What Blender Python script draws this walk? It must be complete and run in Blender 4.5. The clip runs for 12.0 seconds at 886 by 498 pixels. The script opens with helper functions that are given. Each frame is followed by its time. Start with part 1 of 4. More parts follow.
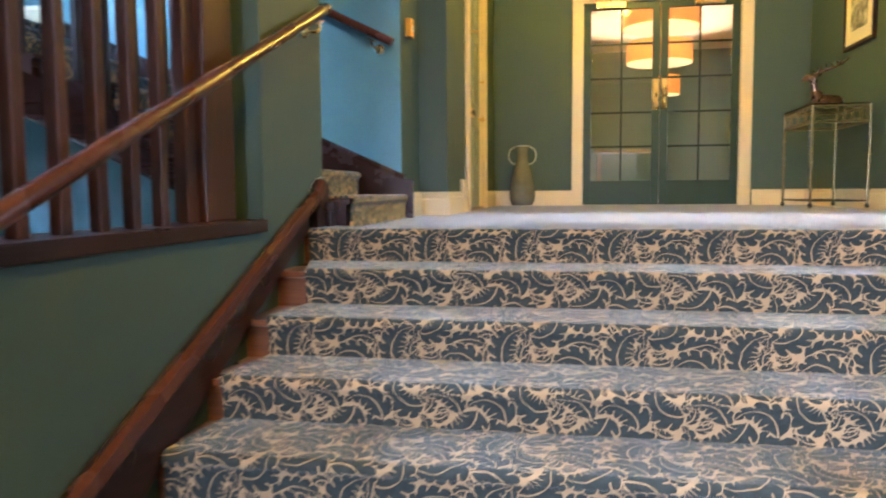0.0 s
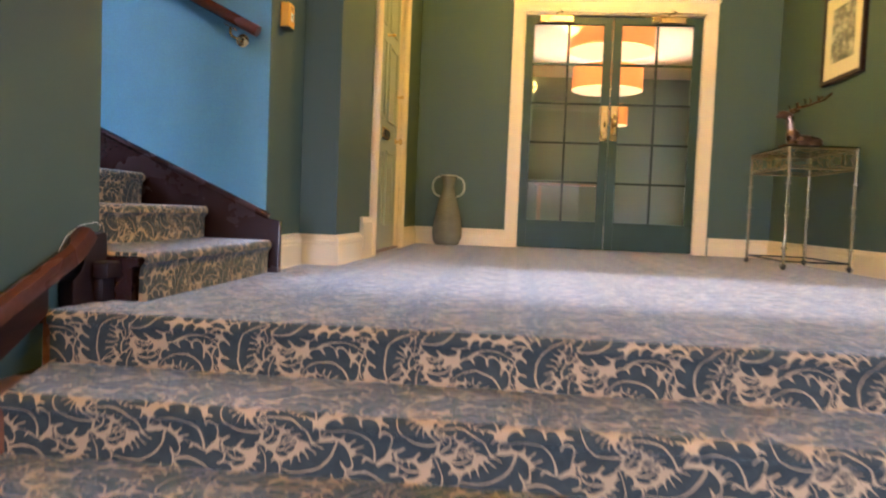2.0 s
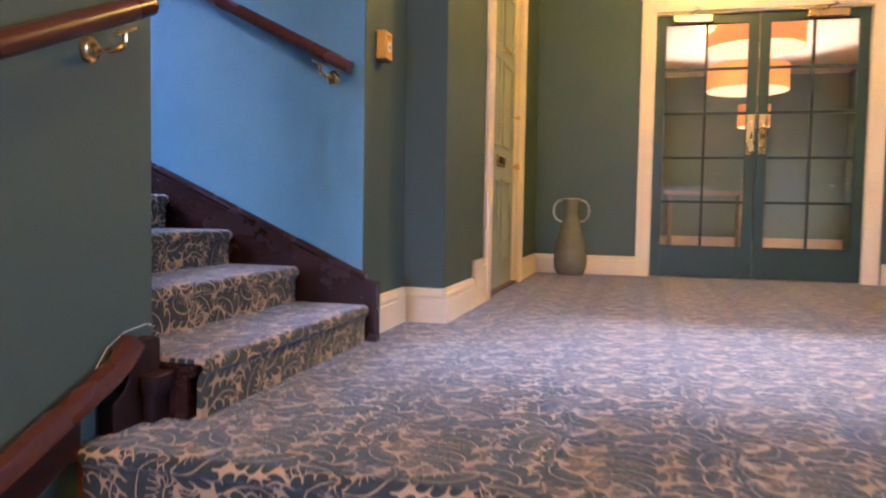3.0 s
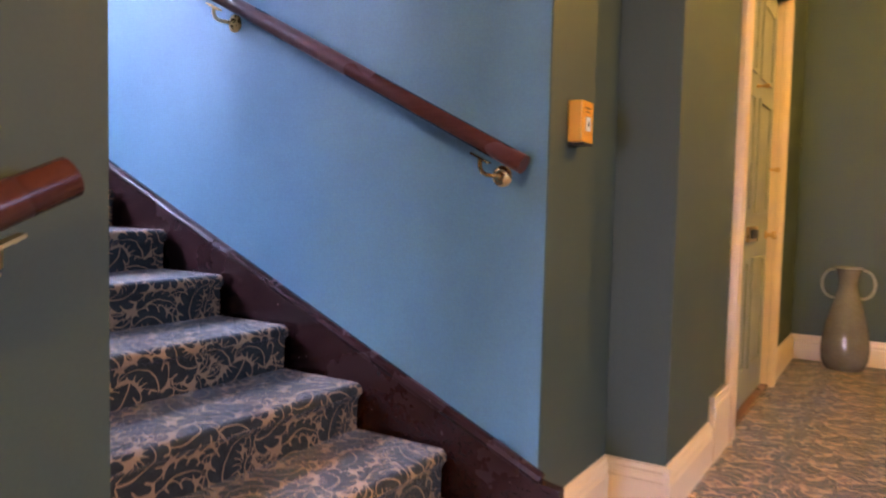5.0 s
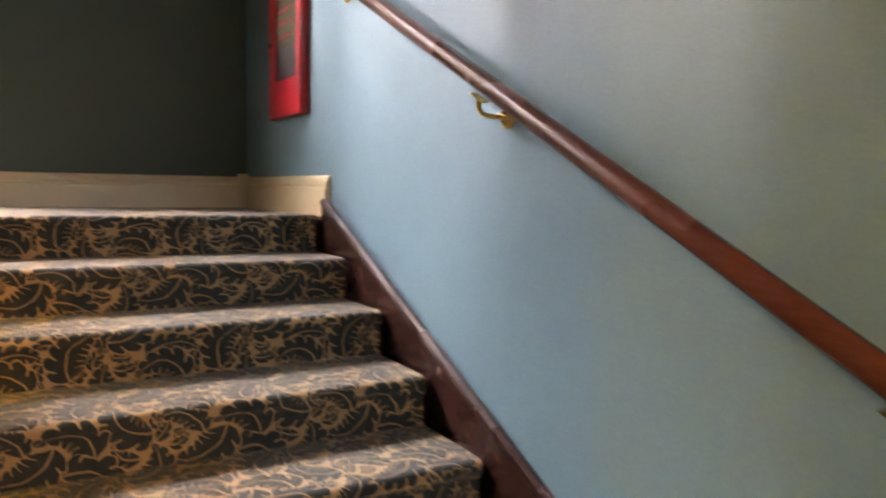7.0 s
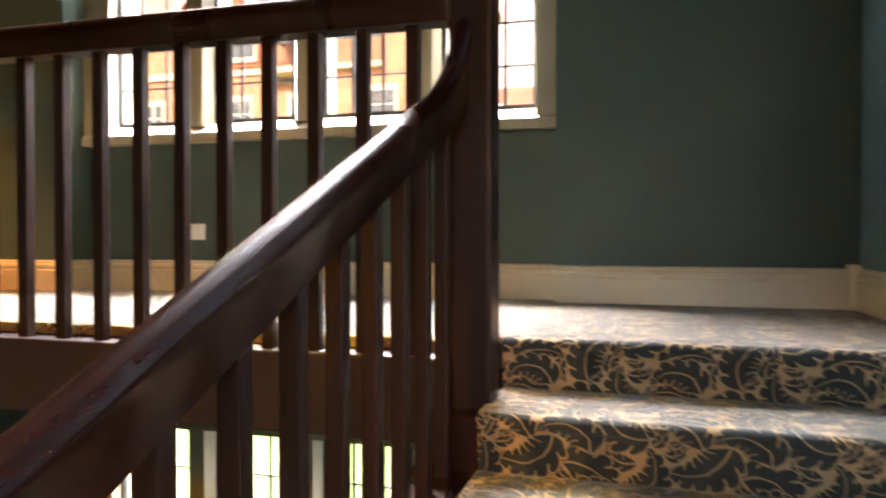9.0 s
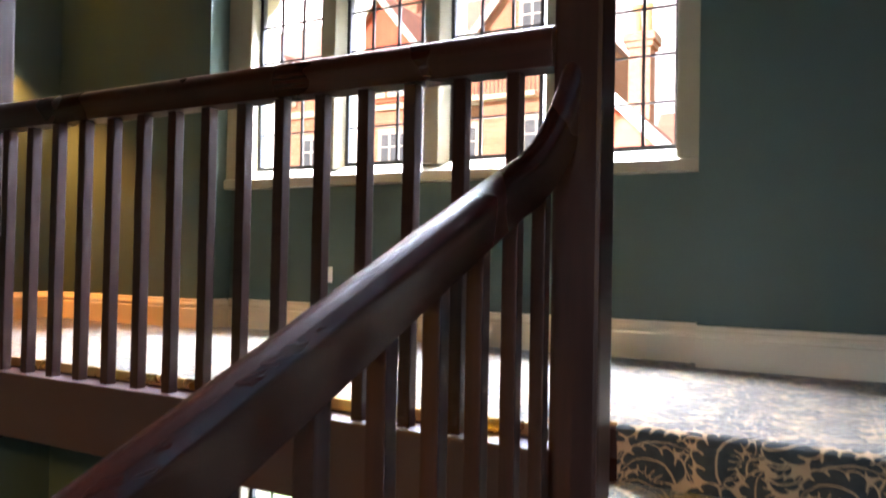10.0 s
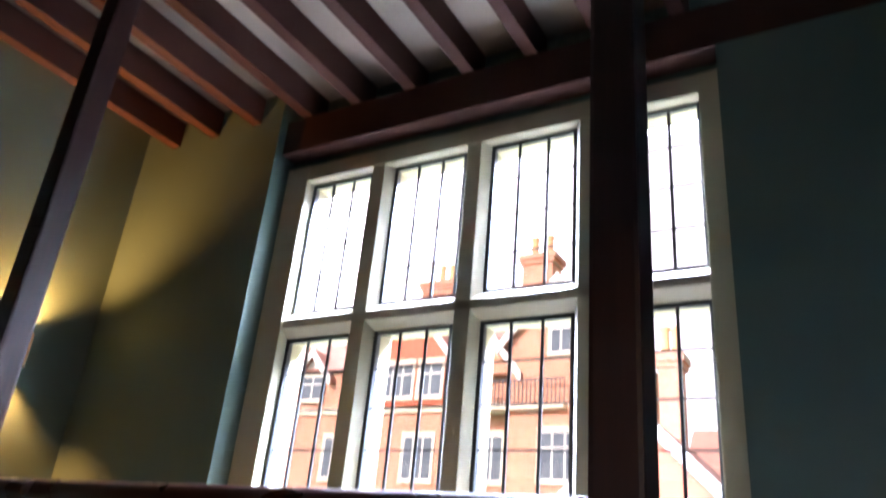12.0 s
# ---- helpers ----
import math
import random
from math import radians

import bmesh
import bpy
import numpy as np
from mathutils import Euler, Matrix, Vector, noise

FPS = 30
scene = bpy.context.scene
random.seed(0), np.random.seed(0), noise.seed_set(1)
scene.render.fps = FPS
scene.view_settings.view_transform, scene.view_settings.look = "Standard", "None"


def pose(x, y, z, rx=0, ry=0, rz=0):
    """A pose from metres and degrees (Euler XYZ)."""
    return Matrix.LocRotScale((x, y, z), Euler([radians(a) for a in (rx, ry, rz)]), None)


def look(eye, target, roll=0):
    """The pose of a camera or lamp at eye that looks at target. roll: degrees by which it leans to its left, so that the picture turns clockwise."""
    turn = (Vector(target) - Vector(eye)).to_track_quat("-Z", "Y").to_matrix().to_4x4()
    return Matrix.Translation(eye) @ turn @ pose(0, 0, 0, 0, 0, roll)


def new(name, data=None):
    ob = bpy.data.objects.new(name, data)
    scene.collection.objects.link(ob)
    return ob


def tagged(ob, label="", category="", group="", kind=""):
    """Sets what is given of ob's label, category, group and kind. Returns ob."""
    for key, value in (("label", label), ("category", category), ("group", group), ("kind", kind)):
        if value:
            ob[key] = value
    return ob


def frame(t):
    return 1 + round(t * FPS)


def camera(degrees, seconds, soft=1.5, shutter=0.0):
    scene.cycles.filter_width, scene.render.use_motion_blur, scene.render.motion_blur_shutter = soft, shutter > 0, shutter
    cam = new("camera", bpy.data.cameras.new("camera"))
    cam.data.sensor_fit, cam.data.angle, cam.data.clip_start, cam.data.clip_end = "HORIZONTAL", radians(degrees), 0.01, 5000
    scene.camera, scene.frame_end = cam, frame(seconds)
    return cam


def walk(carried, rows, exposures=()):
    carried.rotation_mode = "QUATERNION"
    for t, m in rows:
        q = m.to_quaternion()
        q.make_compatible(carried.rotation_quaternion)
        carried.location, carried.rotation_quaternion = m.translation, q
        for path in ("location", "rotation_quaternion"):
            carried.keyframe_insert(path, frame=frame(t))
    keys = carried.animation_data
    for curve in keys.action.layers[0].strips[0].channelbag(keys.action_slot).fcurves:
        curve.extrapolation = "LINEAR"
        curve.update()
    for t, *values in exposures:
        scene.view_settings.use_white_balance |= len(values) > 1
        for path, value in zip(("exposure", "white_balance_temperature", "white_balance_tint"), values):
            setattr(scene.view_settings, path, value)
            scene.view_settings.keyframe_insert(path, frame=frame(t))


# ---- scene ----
cam = camera(62.3, 12.0, soft=2.0, shutter=0.5)
EXPOSURES = [(0, 1.03, 5400, 15), (2.0, 0.95, 5250, 25), (3.5, 0.87, 5050, 48), (5.5, 0.90, 6150, 52), (6.5, 1.03, 7900, 44), (7.5, 1.22, 12500, 42), (9.5, 1.72, 7800, 32), (10.5, 1.55, 7200, 33), (12, 1.38, 6400, 32)]
PATH = [
    (0, (0.137, -0.196, 0.182), (-0.209, 1.767, 0.024), -0.4),
    (0.5, (0.156, 0.083, 0.186), (-0.059, 2.067, 0.054), 0.4),
    (1, (0.211, 0.432, 0.191), (0.052, 2.423, 0.078), 1.3),
    (1.5, (0.236, 0.778, 0.199), (0.086, 2.77, 0.098), 2.1),
    (2, (0.224, 1.112, 0.333), (0.034, 3.101, 0.23), 2.3),
    (2.5, (0.208, 1.378, 0.477), (-0.181, 3.337, 0.375), 1.9),
    (3, (0.151, 1.661, 0.568), (-0.362, 3.591, 0.459), 1.0),
    (3.5, (0.133, 1.917, 0.718), (-0.526, 3.802, 0.599), 0.8),
    (5.5, (-0.261, 2.945, 1.151), (-1.429, 4.563, 1.016), 1.7),
    (6, (-0.355, 3.136, 1.295), (-1.658, 4.646, 1.144), 2.1),
    (6.5, (-0.451, 3.303, 1.397), (-1.984, 4.58, 1.254), 2.1),
    (7, (-0.622, 3.482, 1.477), (-2.351, 4.474, 1.314), 1.0),
    (7.5, (-0.813, 3.636, 1.572), (-2.708, 4.253, 1.403), -0.5),
    (9.5, (-1.505, 3.791, 1.687), (-3.334, 2.983, 1.689), 0.7),
    (10, (-1.625, 3.825, 1.762), (-3.387, 2.88, 1.801), 1.1),
    (10.5, (-1.812, 3.788, 1.874), (-3.535, 2.783, 2.021), 2.0),
    (11, (-1.847, 3.732, 2.014), (-3.549, 2.734, 2.339), 3.2),
    (11.5, (-1.835, 3.75, 2.109), (-3.484, 2.763, 2.665), 4.3),
    (12, (-1.794, 3.753, 2.168), (-3.35, 2.791, 2.977), 5.4),
]
walk(cam, [(t, look(eye, aim, roll)) for t, eye, aim, roll in PATH], EXPOSURES)

# ---- world, sun, large lights ----
world = bpy.data.worlds.new("sky")
scene.world = world
world.use_nodes = True
wn, wl = world.node_tree.nodes, world.node_tree.links
sky = wn.new("ShaderNodeTexSky")
sky.sky_type, sky.sun_disc = "NISHITA", False
sky.sun_elevation, sky.sun_rotation = radians(38), radians(200)
sky.air_density, sky.dust_density = 1.0, 8.0
wn["Background"].inputs["Strength"].default_value = 0.15
haze = wn.new("ShaderNodeHueSaturation")
haze.inputs["Saturation"].default_value, haze.inputs["Value"].default_value = 0.25, 1.6
wl.new(sky.outputs[0], haze.inputs["Color"])
wl.new(haze.outputs[0], wn["Background"].inputs["Color"])


def lamp(name, kind, m, energy, col, size=None, size_y=None, **kw):
    d = bpy.data.lights.new(name, kind)
    d.energy, d.color = energy, col
    if kind == "AREA":
        d.shape, d.size, d.size_y = "RECTANGLE", size, size_y or size
        d.spread = radians(kw.get("spread", 180))
    elif kind in ("POINT", "SPOT"):
        d.shadow_soft_size = size or 0.05
        if kind == "SPOT":
            d.spot_size, d.spot_blend = radians(kw["angle"]), kw.get("blend", 0.4)
    elif kind == "SUN":
        d.angle = radians(size)
    ob = new(name, d)
    ob.matrix_world = m
    return ob


DAY = (0.56, 0.79, 1.0)
WARM = (1.0, 0.60, 0.075)
lamp("sun", "SUN", look((10, -14, 20), (-30, -10, 0)), 3.5, (1.0, 0.94, 0.86), 8)
# the sky's light at the landing window, from high up and from low over the road, and at the window under the landing
lamp("sky_at_landing_window", "AREA", look((-6.6, 2.0, 6.5), (-2.6, 2.6, 1.6)), 10500, DAY, 3.6, 1.9)
lamp("sky_over_road", "AREA", look((-14.0, -14.0, 7.0), (-3.0, 3.6, 2.6)), 24000, DAY, 9.0, 7.0)
lamp("sky_at_lower_window", "AREA", look((-6.3, 2.0, 1.35), (-2.5, 2.4, -1.2)), 350, DAY, 3.0, 0.9)
# daylight through the side entrance of the hall
lamp("sky_in_side_entrance", "AREA", look((4.32, 4.45, 2.0), (0.5, 3.6, -0.2)), 14, DAY, 1.5, 0.7, spread=88)
# unseen fill before the solid lobby front wall, added to brighten the lower steps
lamp("unseen_lobby_fill", "AREA", look((-0.7, -3.9, 0.5), (1.7, 1.3, -0.6)), 82, (0.88, 0.94, 1.0), 0.8, 1.9, spread=78)
# lamps of the hall and the lobby
lamp("hall_ceiling_lamp", "POINT", pose(0.9, 6.9, 2.95), 63, WARM, 0.12)
lamp("hall_ceiling_lamp", "POINT", pose(0.9, 5.4, 2.95), 50, WARM, 0.12)
lamp("lower_lobby_lamp", "POINT", pose(0.4, 0.8, 2.9), 100, WARM, 0.15)


# ---- materials ----
def material(name):
    m = bpy.data.materials.new(name)
    m.use_nodes = True
    return m, m.node_tree.nodes, m.node_tree.links, m.node_tree.nodes["Principled BSDF"]


def math_node(n, l, op, a, b=None, c=None):
    x = n.new("ShaderNodeMath")
    x.operation = op
    for i, v in enumerate((a, b, c)):
        if v is None:
            continue
        if isinstance(v, (int, float)):
            x.inputs[i].default_value = v
        else:
            l.new(v, x.inputs[i])
    return x.outputs[0]


def ramp(n, l, fac, stops):
    r = n.new("ShaderNodeValToRGB")
    r.color_ramp.elements[0].position, r.color_ramp.elements[0].color = stops[0][0], (*stops[0][1], 1)
    r.color_ramp.elements[1].position, r.color_ramp.elements[1].color = stops[-1][0], (*stops[-1][1], 1)
    for p, c in stops[1:-1]:
        e = r.color_ramp.elements.new(p)
        e.color = (*c, 1)
    l.new(fac, r.inputs[0])
    return r.outputs[0]


def noise_tex(n, l, vec, scale, detail=4, rough=0.55, stretch=None):
    t = n.new("ShaderNodeTexNoise")
    t.inputs["Scale"].default_value, t.inputs["Detail"].default_value = scale, detail
    t.inputs["Roughness"].default_value = rough
    if stretch:
        mp = n.new("ShaderNodeMapping")
        mp.inputs["Scale"].default_value = stretch
        l.new(vec, mp.inputs["Vector"])
        vec = mp.outputs[0]
    l.new(vec, t.inputs["Vector"])
    return t.outputs["Fac"]


def bump(n, l, height, strength, dist, shader):
    b = n.new("ShaderNodeBump")
    b.inputs["Strength"].default_value, b.inputs["Distance"].default_value = strength, dist
    l.new(height, b.inputs["Height"])
    l.new(b.outputs[0], shader.inputs["Normal"])


def tone(c, k):
    return tuple(min(1.0, x * k) for x in c)


def painted(name, col, rough, var=0.10, coarse=1.2, fine=90, relief=0.12, metal=0.0, stretch=None, spec=0.5, nicks=None):
    """Paint, plaster, stone or metal: broad stains and fine grain over one base colour."""
    m, n, l, p = material(name)
    v = n.new("ShaderNodeTexCoord").outputs["Object"]
    a = noise_tex(n, l, v, coarse, 5, 0.6, stretch)
    b = noise_tex(n, l, v, fine, 3)
    f = math_node(n, l, "MULTIPLY_ADD", b, 0.35, math_node(n, l, "MULTIPLY", a, 0.65))
    base = ramp(n, l, f, [(0.30, tone(col, 1 - var)), (0.52, col), (0.72, tone(col, 1 + var))])
    if nicks:
        # small chips in the paint: (cells per metre, size, colour)
        v3 = n.new("ShaderNodeTexVoronoi")
        v3.inputs["Scale"].default_value = nicks[0]
        l.new(v, v3.inputs["Vector"])
        chip = math_node(n, l, "LESS_THAN", math_node(n, l, "MULTIPLY_ADD", b, 0.06, v3.outputs["Distance"]), nicks[1] + 0.03)
        mx = n.new("ShaderNodeMix")
        mx.data_type = "RGBA"
        l.new(chip, mx.inputs["Factor"])
        l.new(base, mx.inputs["A"])
        mx.inputs["B"].default_value = (*nicks[2], 1)
        base = mx.outputs["Result"]
    l.new(base, p.inputs["Base Color"])
    r = math_node(n, l, "MULTIPLY_ADD", a, 0.25, rough - 0.12)
    l.new(r, p.inputs["Roughness"])
    p.inputs["Metallic"].default_value = metal
    p.inputs["Specular IOR Level"].default_value = spec
    if relief:
        bump(n, l, f, relief, 0.004, p)
    return m


def grained(name, dark, light, rough, axis, scale=14, coat=0.25):
    """Polished wood with the grain along one axis."""
    m, n, l, p = material(name)
    v = n.new("ShaderNodeTexCoord").outputs["Object"]
    st = [1.0, 1.0, 1.0]
    st[axis] = 0.06
    a = noise_tex(n, l, v, scale * 4, 6, 0.65, st)
    b = noise_tex(n, l, v, 2.2, 3)
    f = math_node(n, l, "MULTIPLY_ADD", a, 0.7, math_node(n, l, "MULTIPLY", b, 0.3))
    l.new(ramp(n, l, f, [(0.32, dark), (0.68, light)]), p.inputs["Base Color"])
    l.new(math_node(n, l, "MULTIPLY_ADD", b, 0.3, rough - 0.15), p.inputs["Roughness"])
    p.inputs["Coat Weight"].default_value, p.inputs["Coat Roughness"].default_value = coat, 0.18
    p.inputs["Specular IOR Level"].default_value = 0.3
    bump(n, l, a, 0.04, 0.001, p)
    return m


def leaf_middle(c):
    """The middle of a bent leaf, from its base."""
    turn = 0.45 * c[4] / abs(c[3])
    x, y = abs(c[3]) * math.sin(turn), c[3] * (1 - math.cos(turn))
    return x * math.cos(c[2]) - y * math.sin(c[2]), x * math.sin(c[2]) + y * math.cos(c[2])


def strew_leaves(count, wide, high):
    """Scrolling leaves for one carpet repeat, each laid where it covers most bare ground: base x, y, heading, bend radius (its sign is the side), length, half width, lobes."""
    rng = np.random.default_rng(11)
    gx, gy = np.meshgrid((np.arange(84) + 0.5) / 84 * wide, (np.arange(68) + 0.5) / 68 * high)
    taken = np.zeros(gx.shape, bool)
    leaves = []
    for i in range(count):
        best = None
        for _ in range(110):
            size = rng.uniform(0.20, 0.30) if i < 9 else rng.uniform(0.09, 0.15)
            bend = rng.choice((-1, 1)) * size * rng.uniform(0.32, 0.6)
            c = (rng.uniform(0, wide), rng.uniform(0, high), rng.uniform(0, 2 * math.pi), bend, size, size * rng.uniform(0.24, 0.34), int(rng.integers(5, 8) if i < 9 else rng.integers(3, 5)))
            mx, my = leaf_middle(c)
            dx, dy = (gx - c[0] - mx + wide / 2) % wide - wide / 2 + mx, (gy - c[1] - my + high / 2) % high - high / 2 + my
            x, y = dx * math.cos(c[2]) + dy * math.sin(c[2]), (-dx * math.sin(c[2]) + dy * math.cos(c[2])) * math.copysign(1, bend)
            a = abs(bend)
            u = np.arctan2(x, a - y) * a / size
            v = np.clip(u, 1e-6, 1)
            free = np.where((u > 0) & (u < 1), 2.0 * c[5] * v ** 0.55 * (1 - v) - np.abs(a - np.hypot(x, a - y)), -1)
            gain = ((free > 0) & ~taken).sum() - 0.9 * ((free > -0.004) & taken).sum()
            if best is None or gain > best[0]:
                best = (gain, c, free > 0)
        leaves.append(best[1])
        taken |= best[2]
    return leaves[::-1]


def carpet_material(name, leaf, ground, scale=0.66):
    """Woven carpet: dark lobed leaves that curl over one another on a pale ground, with pale outlines and veins; laid out by the mesh's own UV in metres."""
    m, n, l, p = material(name)
    uv = n.new("ShaderNodeTexCoord").outputs["UV"]
    wide, high = 0.62, 0.50

    def op(kind, a, b=None, c=None):
        return math_node(n, l, kind, a, b, c)

    def soft_step(v, width):
        q = op("MULTIPLY", v, 1.0 / width)
        q.node.use_clamp = True
        return q

    # uneven weave: the lines waver by a few millimetres
    wob = n.new("ShaderNodeTexNoise")
    wob.inputs["Scale"].default_value, wob.inputs["Detail"].default_value = 14.0, 2.0
    l.new(uv, wob.inputs["Vector"])
    add = n.new("ShaderNodeVectorMath")
    add.operation = "MULTIPLY_ADD"
    l.new(wob.outputs["Color"], add.inputs[0])
    add.inputs[1].default_value = (0.02, 0.02, 0.0)
    l.new(uv, add.inputs[2])
    sp = n.new("ShaderNodeSeparateXYZ")
    l.new(add.outputs[0], sp.inputs[0])
    ux, uy = op("MULTIPLY", sp.outputs[0], 1 / scale), op("MULTIPLY", sp.outputs[1], 1 / scale)
    mask = None
    for each in strew_leaves(21, wide, high):
        bx, by, rot, bend, length, half, lobes = each
        mx, my = leaf_middle(each)
        dx = op("WRAP", op("SUBTRACT", ux, bx), mx + wide / 2, mx - wide / 2)
        dy = op("WRAP", op("SUBTRACT", uy, by), my + high / 2, my - high / 2)
        c, s = math.cos(rot), math.sin(rot)
        side = 1 if bend > 0 else -1
        a = abs(bend)
        x = op("MULTIPLY_ADD", dy, s, op("MULTIPLY", dx, c))
        y = op("SUBTRACT", a, op("MULTIPLY_ADD", dy, c * side, op("MULTIPLY", dx, -s * side)))
        r = op("SQRT", op("MULTIPLY_ADD", x, x, op("MULTIPLY", y, y)))
        u = op("MULTIPLY", op("ARCTAN2", x, y), a / length)
        across = op("ABSOLUTE", op("SUBTRACT", a, r))
        inside = op("MULTIPLY", op("GREATER_THAN", u, 0.0), op("LESS_THAN", u, 1.0))
        uc = op("MINIMUM", op("MAXIMUM", u, 0.0001), 1.0)
        w = op("MULTIPLY", op("POWER", uc, 0.55), op("MULTIPLY_ADD", uc, -2.05 * half, 2.05 * half))
        saw = op("FRACT", op("MULTIPLY_ADD", across, -0.9 / half, op("MULTIPLY", uc, lobes)))
        lobe = op("MULTIPLY", saw, op("SUBTRACT", 1.0, saw))
        edge = op("SUBTRACT", op("MULTIPLY", w, op("MULTIPLY_ADD", lobe, 1.25, 0.80)), across)
        rib = op("SUBTRACT", across, op("MULTIPLY_ADD", uc, -0.0030, 0.0034))
        rung = op("MULTIPLY_ADD", op("MINIMUM", saw, op("SUBTRACT", 1.0, saw)), 0.04, -0.0022)
        rung = op("ADD", rung, op("MAXIMUM", op("MULTIPLY_ADD", w, 0.30, op("MULTIPLY", across, -0.5)), 0.0))
        body = op("MULTIPLY", soft_step(edge, 0.0022), op("MULTIPLY", soft_step(rib, 0.0016), soft_step(rung, 0.0018)))
        body = op("MULTIPLY", body, inside)
        if mask is None:
            mask = body
        else:
            cover = op("MULTIPLY", op("GREATER_THAN", edge, -0.0055), inside)
            mask = op("MAXIMUM", body, op("MULTIPLY", mask, op("SUBTRACT", 1.0, cover)))
    tuft = noise_tex(n, l, uv, 420, 2)
    wear = noise_tex(n, l, uv, 1.6, 4)
    leafc = ramp(n, l, op("MULTIPLY_ADD", noise_tex(n, l, uv, 30, 3), 0.5, op("MULTIPLY", tuft, 0.5)), [(0.3, tone(leaf, 0.62)), (0.7, tone(leaf, 1.5))])
    grndc = ramp(n, l, op("MULTIPLY_ADD", wear, 0.5, op("MULTIPLY", tuft, 0.5)), [(0.3, tone(ground, 0.75)), (0.7, tone(ground, 1.2))])
    mx = n.new("ShaderNodeMix")
    mx.data_type = "RGBA"
    l.new(mask, mx.inputs["Factor"])
    l.new(grndc, mx.inputs["A"])
    l.new(leafc, mx.inputs["B"])
    l.new(mx.outputs["Result"], p.inputs["Base Color"])
    p.inputs["Roughness"].default_value = 0.95
    p.inputs["Specular IOR Level"].default_value = 0.2
    p.inputs["Sheen Weight"].default_value = 0.6
    p.inputs["Sheen Roughness"].default_value = 0.28
    bump(n, l, op("MULTIPLY_ADD", mask, -0.2, tuft), 0.5, 0.004, p)
    return m


def glow(name, col, strength):
    m, n, l, p = material(name)
    p.inputs["Base Color"].default_value = (*col, 1)
    p.inputs["Emission Color"].default_value = (*col, 1)
    p.inputs["Emission Strength"].default_value = strength
    return m


def clear_glass(name, rough=0.0):
    m, n, l, p = material(name)
    p.inputs["Base Color"].default_value = (0.97, 0.98, 0.97, 1)
    p.inputs["Transmission Weight"].default_value = 1.0
    p.inputs["IOR"].default_value = 1.45
    v = n.new("ShaderNodeTexCoord").outputs["Object"]
    p.inputs["Roughness"].default_value = rough
    bump(n, l, noise_tex(n, l, v, 5, 2), 0.03, 0.004, p)
    return m


M_GREEN = painted("green_wall_paint", (0.049, 0.080, 0.062), 0.60, 0.10, 0.9, 130, 0.10)
M_LOUNGE = painted("pale_grey_green_wall_paint", (0.18, 0.25, 0.19), 0.60, 0.10, 0.9, 130, 0.10)
# teal paint; the blue of cool window daylight is mixed into its base colour
M_BLUE = painted("daylit_teal_wall_paint", (0.098, 0.216, 0.264), 0.46, 0.17, 2.2, 130, 0.12, nicks=(3.0, 0.012, (0.6, 0.6, 0.58)))
M_CREAM = painted("cream_gloss_paint", (0.78, 0.63, 0.42), 0.38, 0.06, 2.0, 140, 0.05)
M_STONE = painted("painted_window_stone", (0.33, 0.28, 0.185), 0.6, 0.08, 3.0, 160, 0.15)
M_DOORGREEN = painted("dark_green_door_paint", (0.024, 0.046, 0.033), 0.42, 0.10, 3.0, 120, 0.06, spec=0.3)
M_DOORGREY = painted("pale_green_door_paint", (0.29, 0.32, 0.26), 0.45, 0.08, 2.0, 120, 0.06)
# mahogany with the shade of standing against the window put into its near-black colour
M_WOOD_X = grained("shaded_mahogany_along_x", (0.010, 0.0024, 0.0018), (0.028, 0.0068, 0.004), 0.25, 0, 14, 0.0)
M_WOOD_Y = grained("shaded_mahogany_along_y", (0.013, 0.0034, 0.0026), (0.038, 0.010, 0.006), 0.30, 1, 14, 0.10)
M_WOOD_Z = grained("shaded_mahogany_upright", (0.009, 0.0024, 0.002), (0.026, 0.0066, 0.004), 0.45, 2, 14, 0.0)
# same upright mahogany, warm lamp light put into its redder, lighter colour
M_WOOD_LIT = grained("warm_lit_mahogany_upright", (0.030, 0.009, 0.0045), (0.072, 0.022, 0.010), 0.36, 2, 14, 0.05)
M_RAIL = grained("polished_rail_wood", (0.062, 0.018, 0.011), (0.098, 0.029, 0.016), 0.28, 0, 16, 0.3)
M_STEP = grained("polished_step_wood", (0.10, 0.034, 0.014), (0.23, 0.085, 0.036), 0.30, 0, 12, 0.4)
M_STRING = painted("brown_string_paint", (0.030, 0.010, 0.008), 0.26, 0.2, 2.5, 120, 0.08, nicks=(26, 0.035, (0.55, 0.50, 0.45)))
M_FASCIA = painted("dark_red_brown_fascia", (0.022, 0.0058, 0.0046), 0.42, 0.2, 2.5, 120, 0.08)
M_CARPET = carpet_material("leaf_carpet", (0.040, 0.046, 0.045), (0.46, 0.300, 0.17))
M_BRASS = painted("brass", (0.68, 0.46, 0.17), 0.28, 0.08, 6, 90, 0.05, 1.0)
M_CHROME = painted("chrome", (0.72, 0.72, 0.70), 0.22, 0.06, 6, 90, 0.04, 1.0)
M_HANDLE = painted("pale_worn_metal", (0.50, 0.50, 0.44), 0.35, 0.15, 10, 90, 0.05, 0.8)
M_CEIL = painted("white_ceiling_paint", (0.78, 0.76, 0.70), 0.75, 0.05, 1.0, 120, 0.06)
M_LEAD = painted("dark_window_metal", (0.035, 0.037, 0.040), 0.45, 0.2, 8, 120, 0.1)
M_PANE = clear_glass("window_glass")
M_BEAM = painted("stained_ceiling_timber", (0.034, 0.011, 0.007), 0.7, 0.25, 3.0, 80, 0.2, stretch=(0.2, 1, 1), spec=0.15)
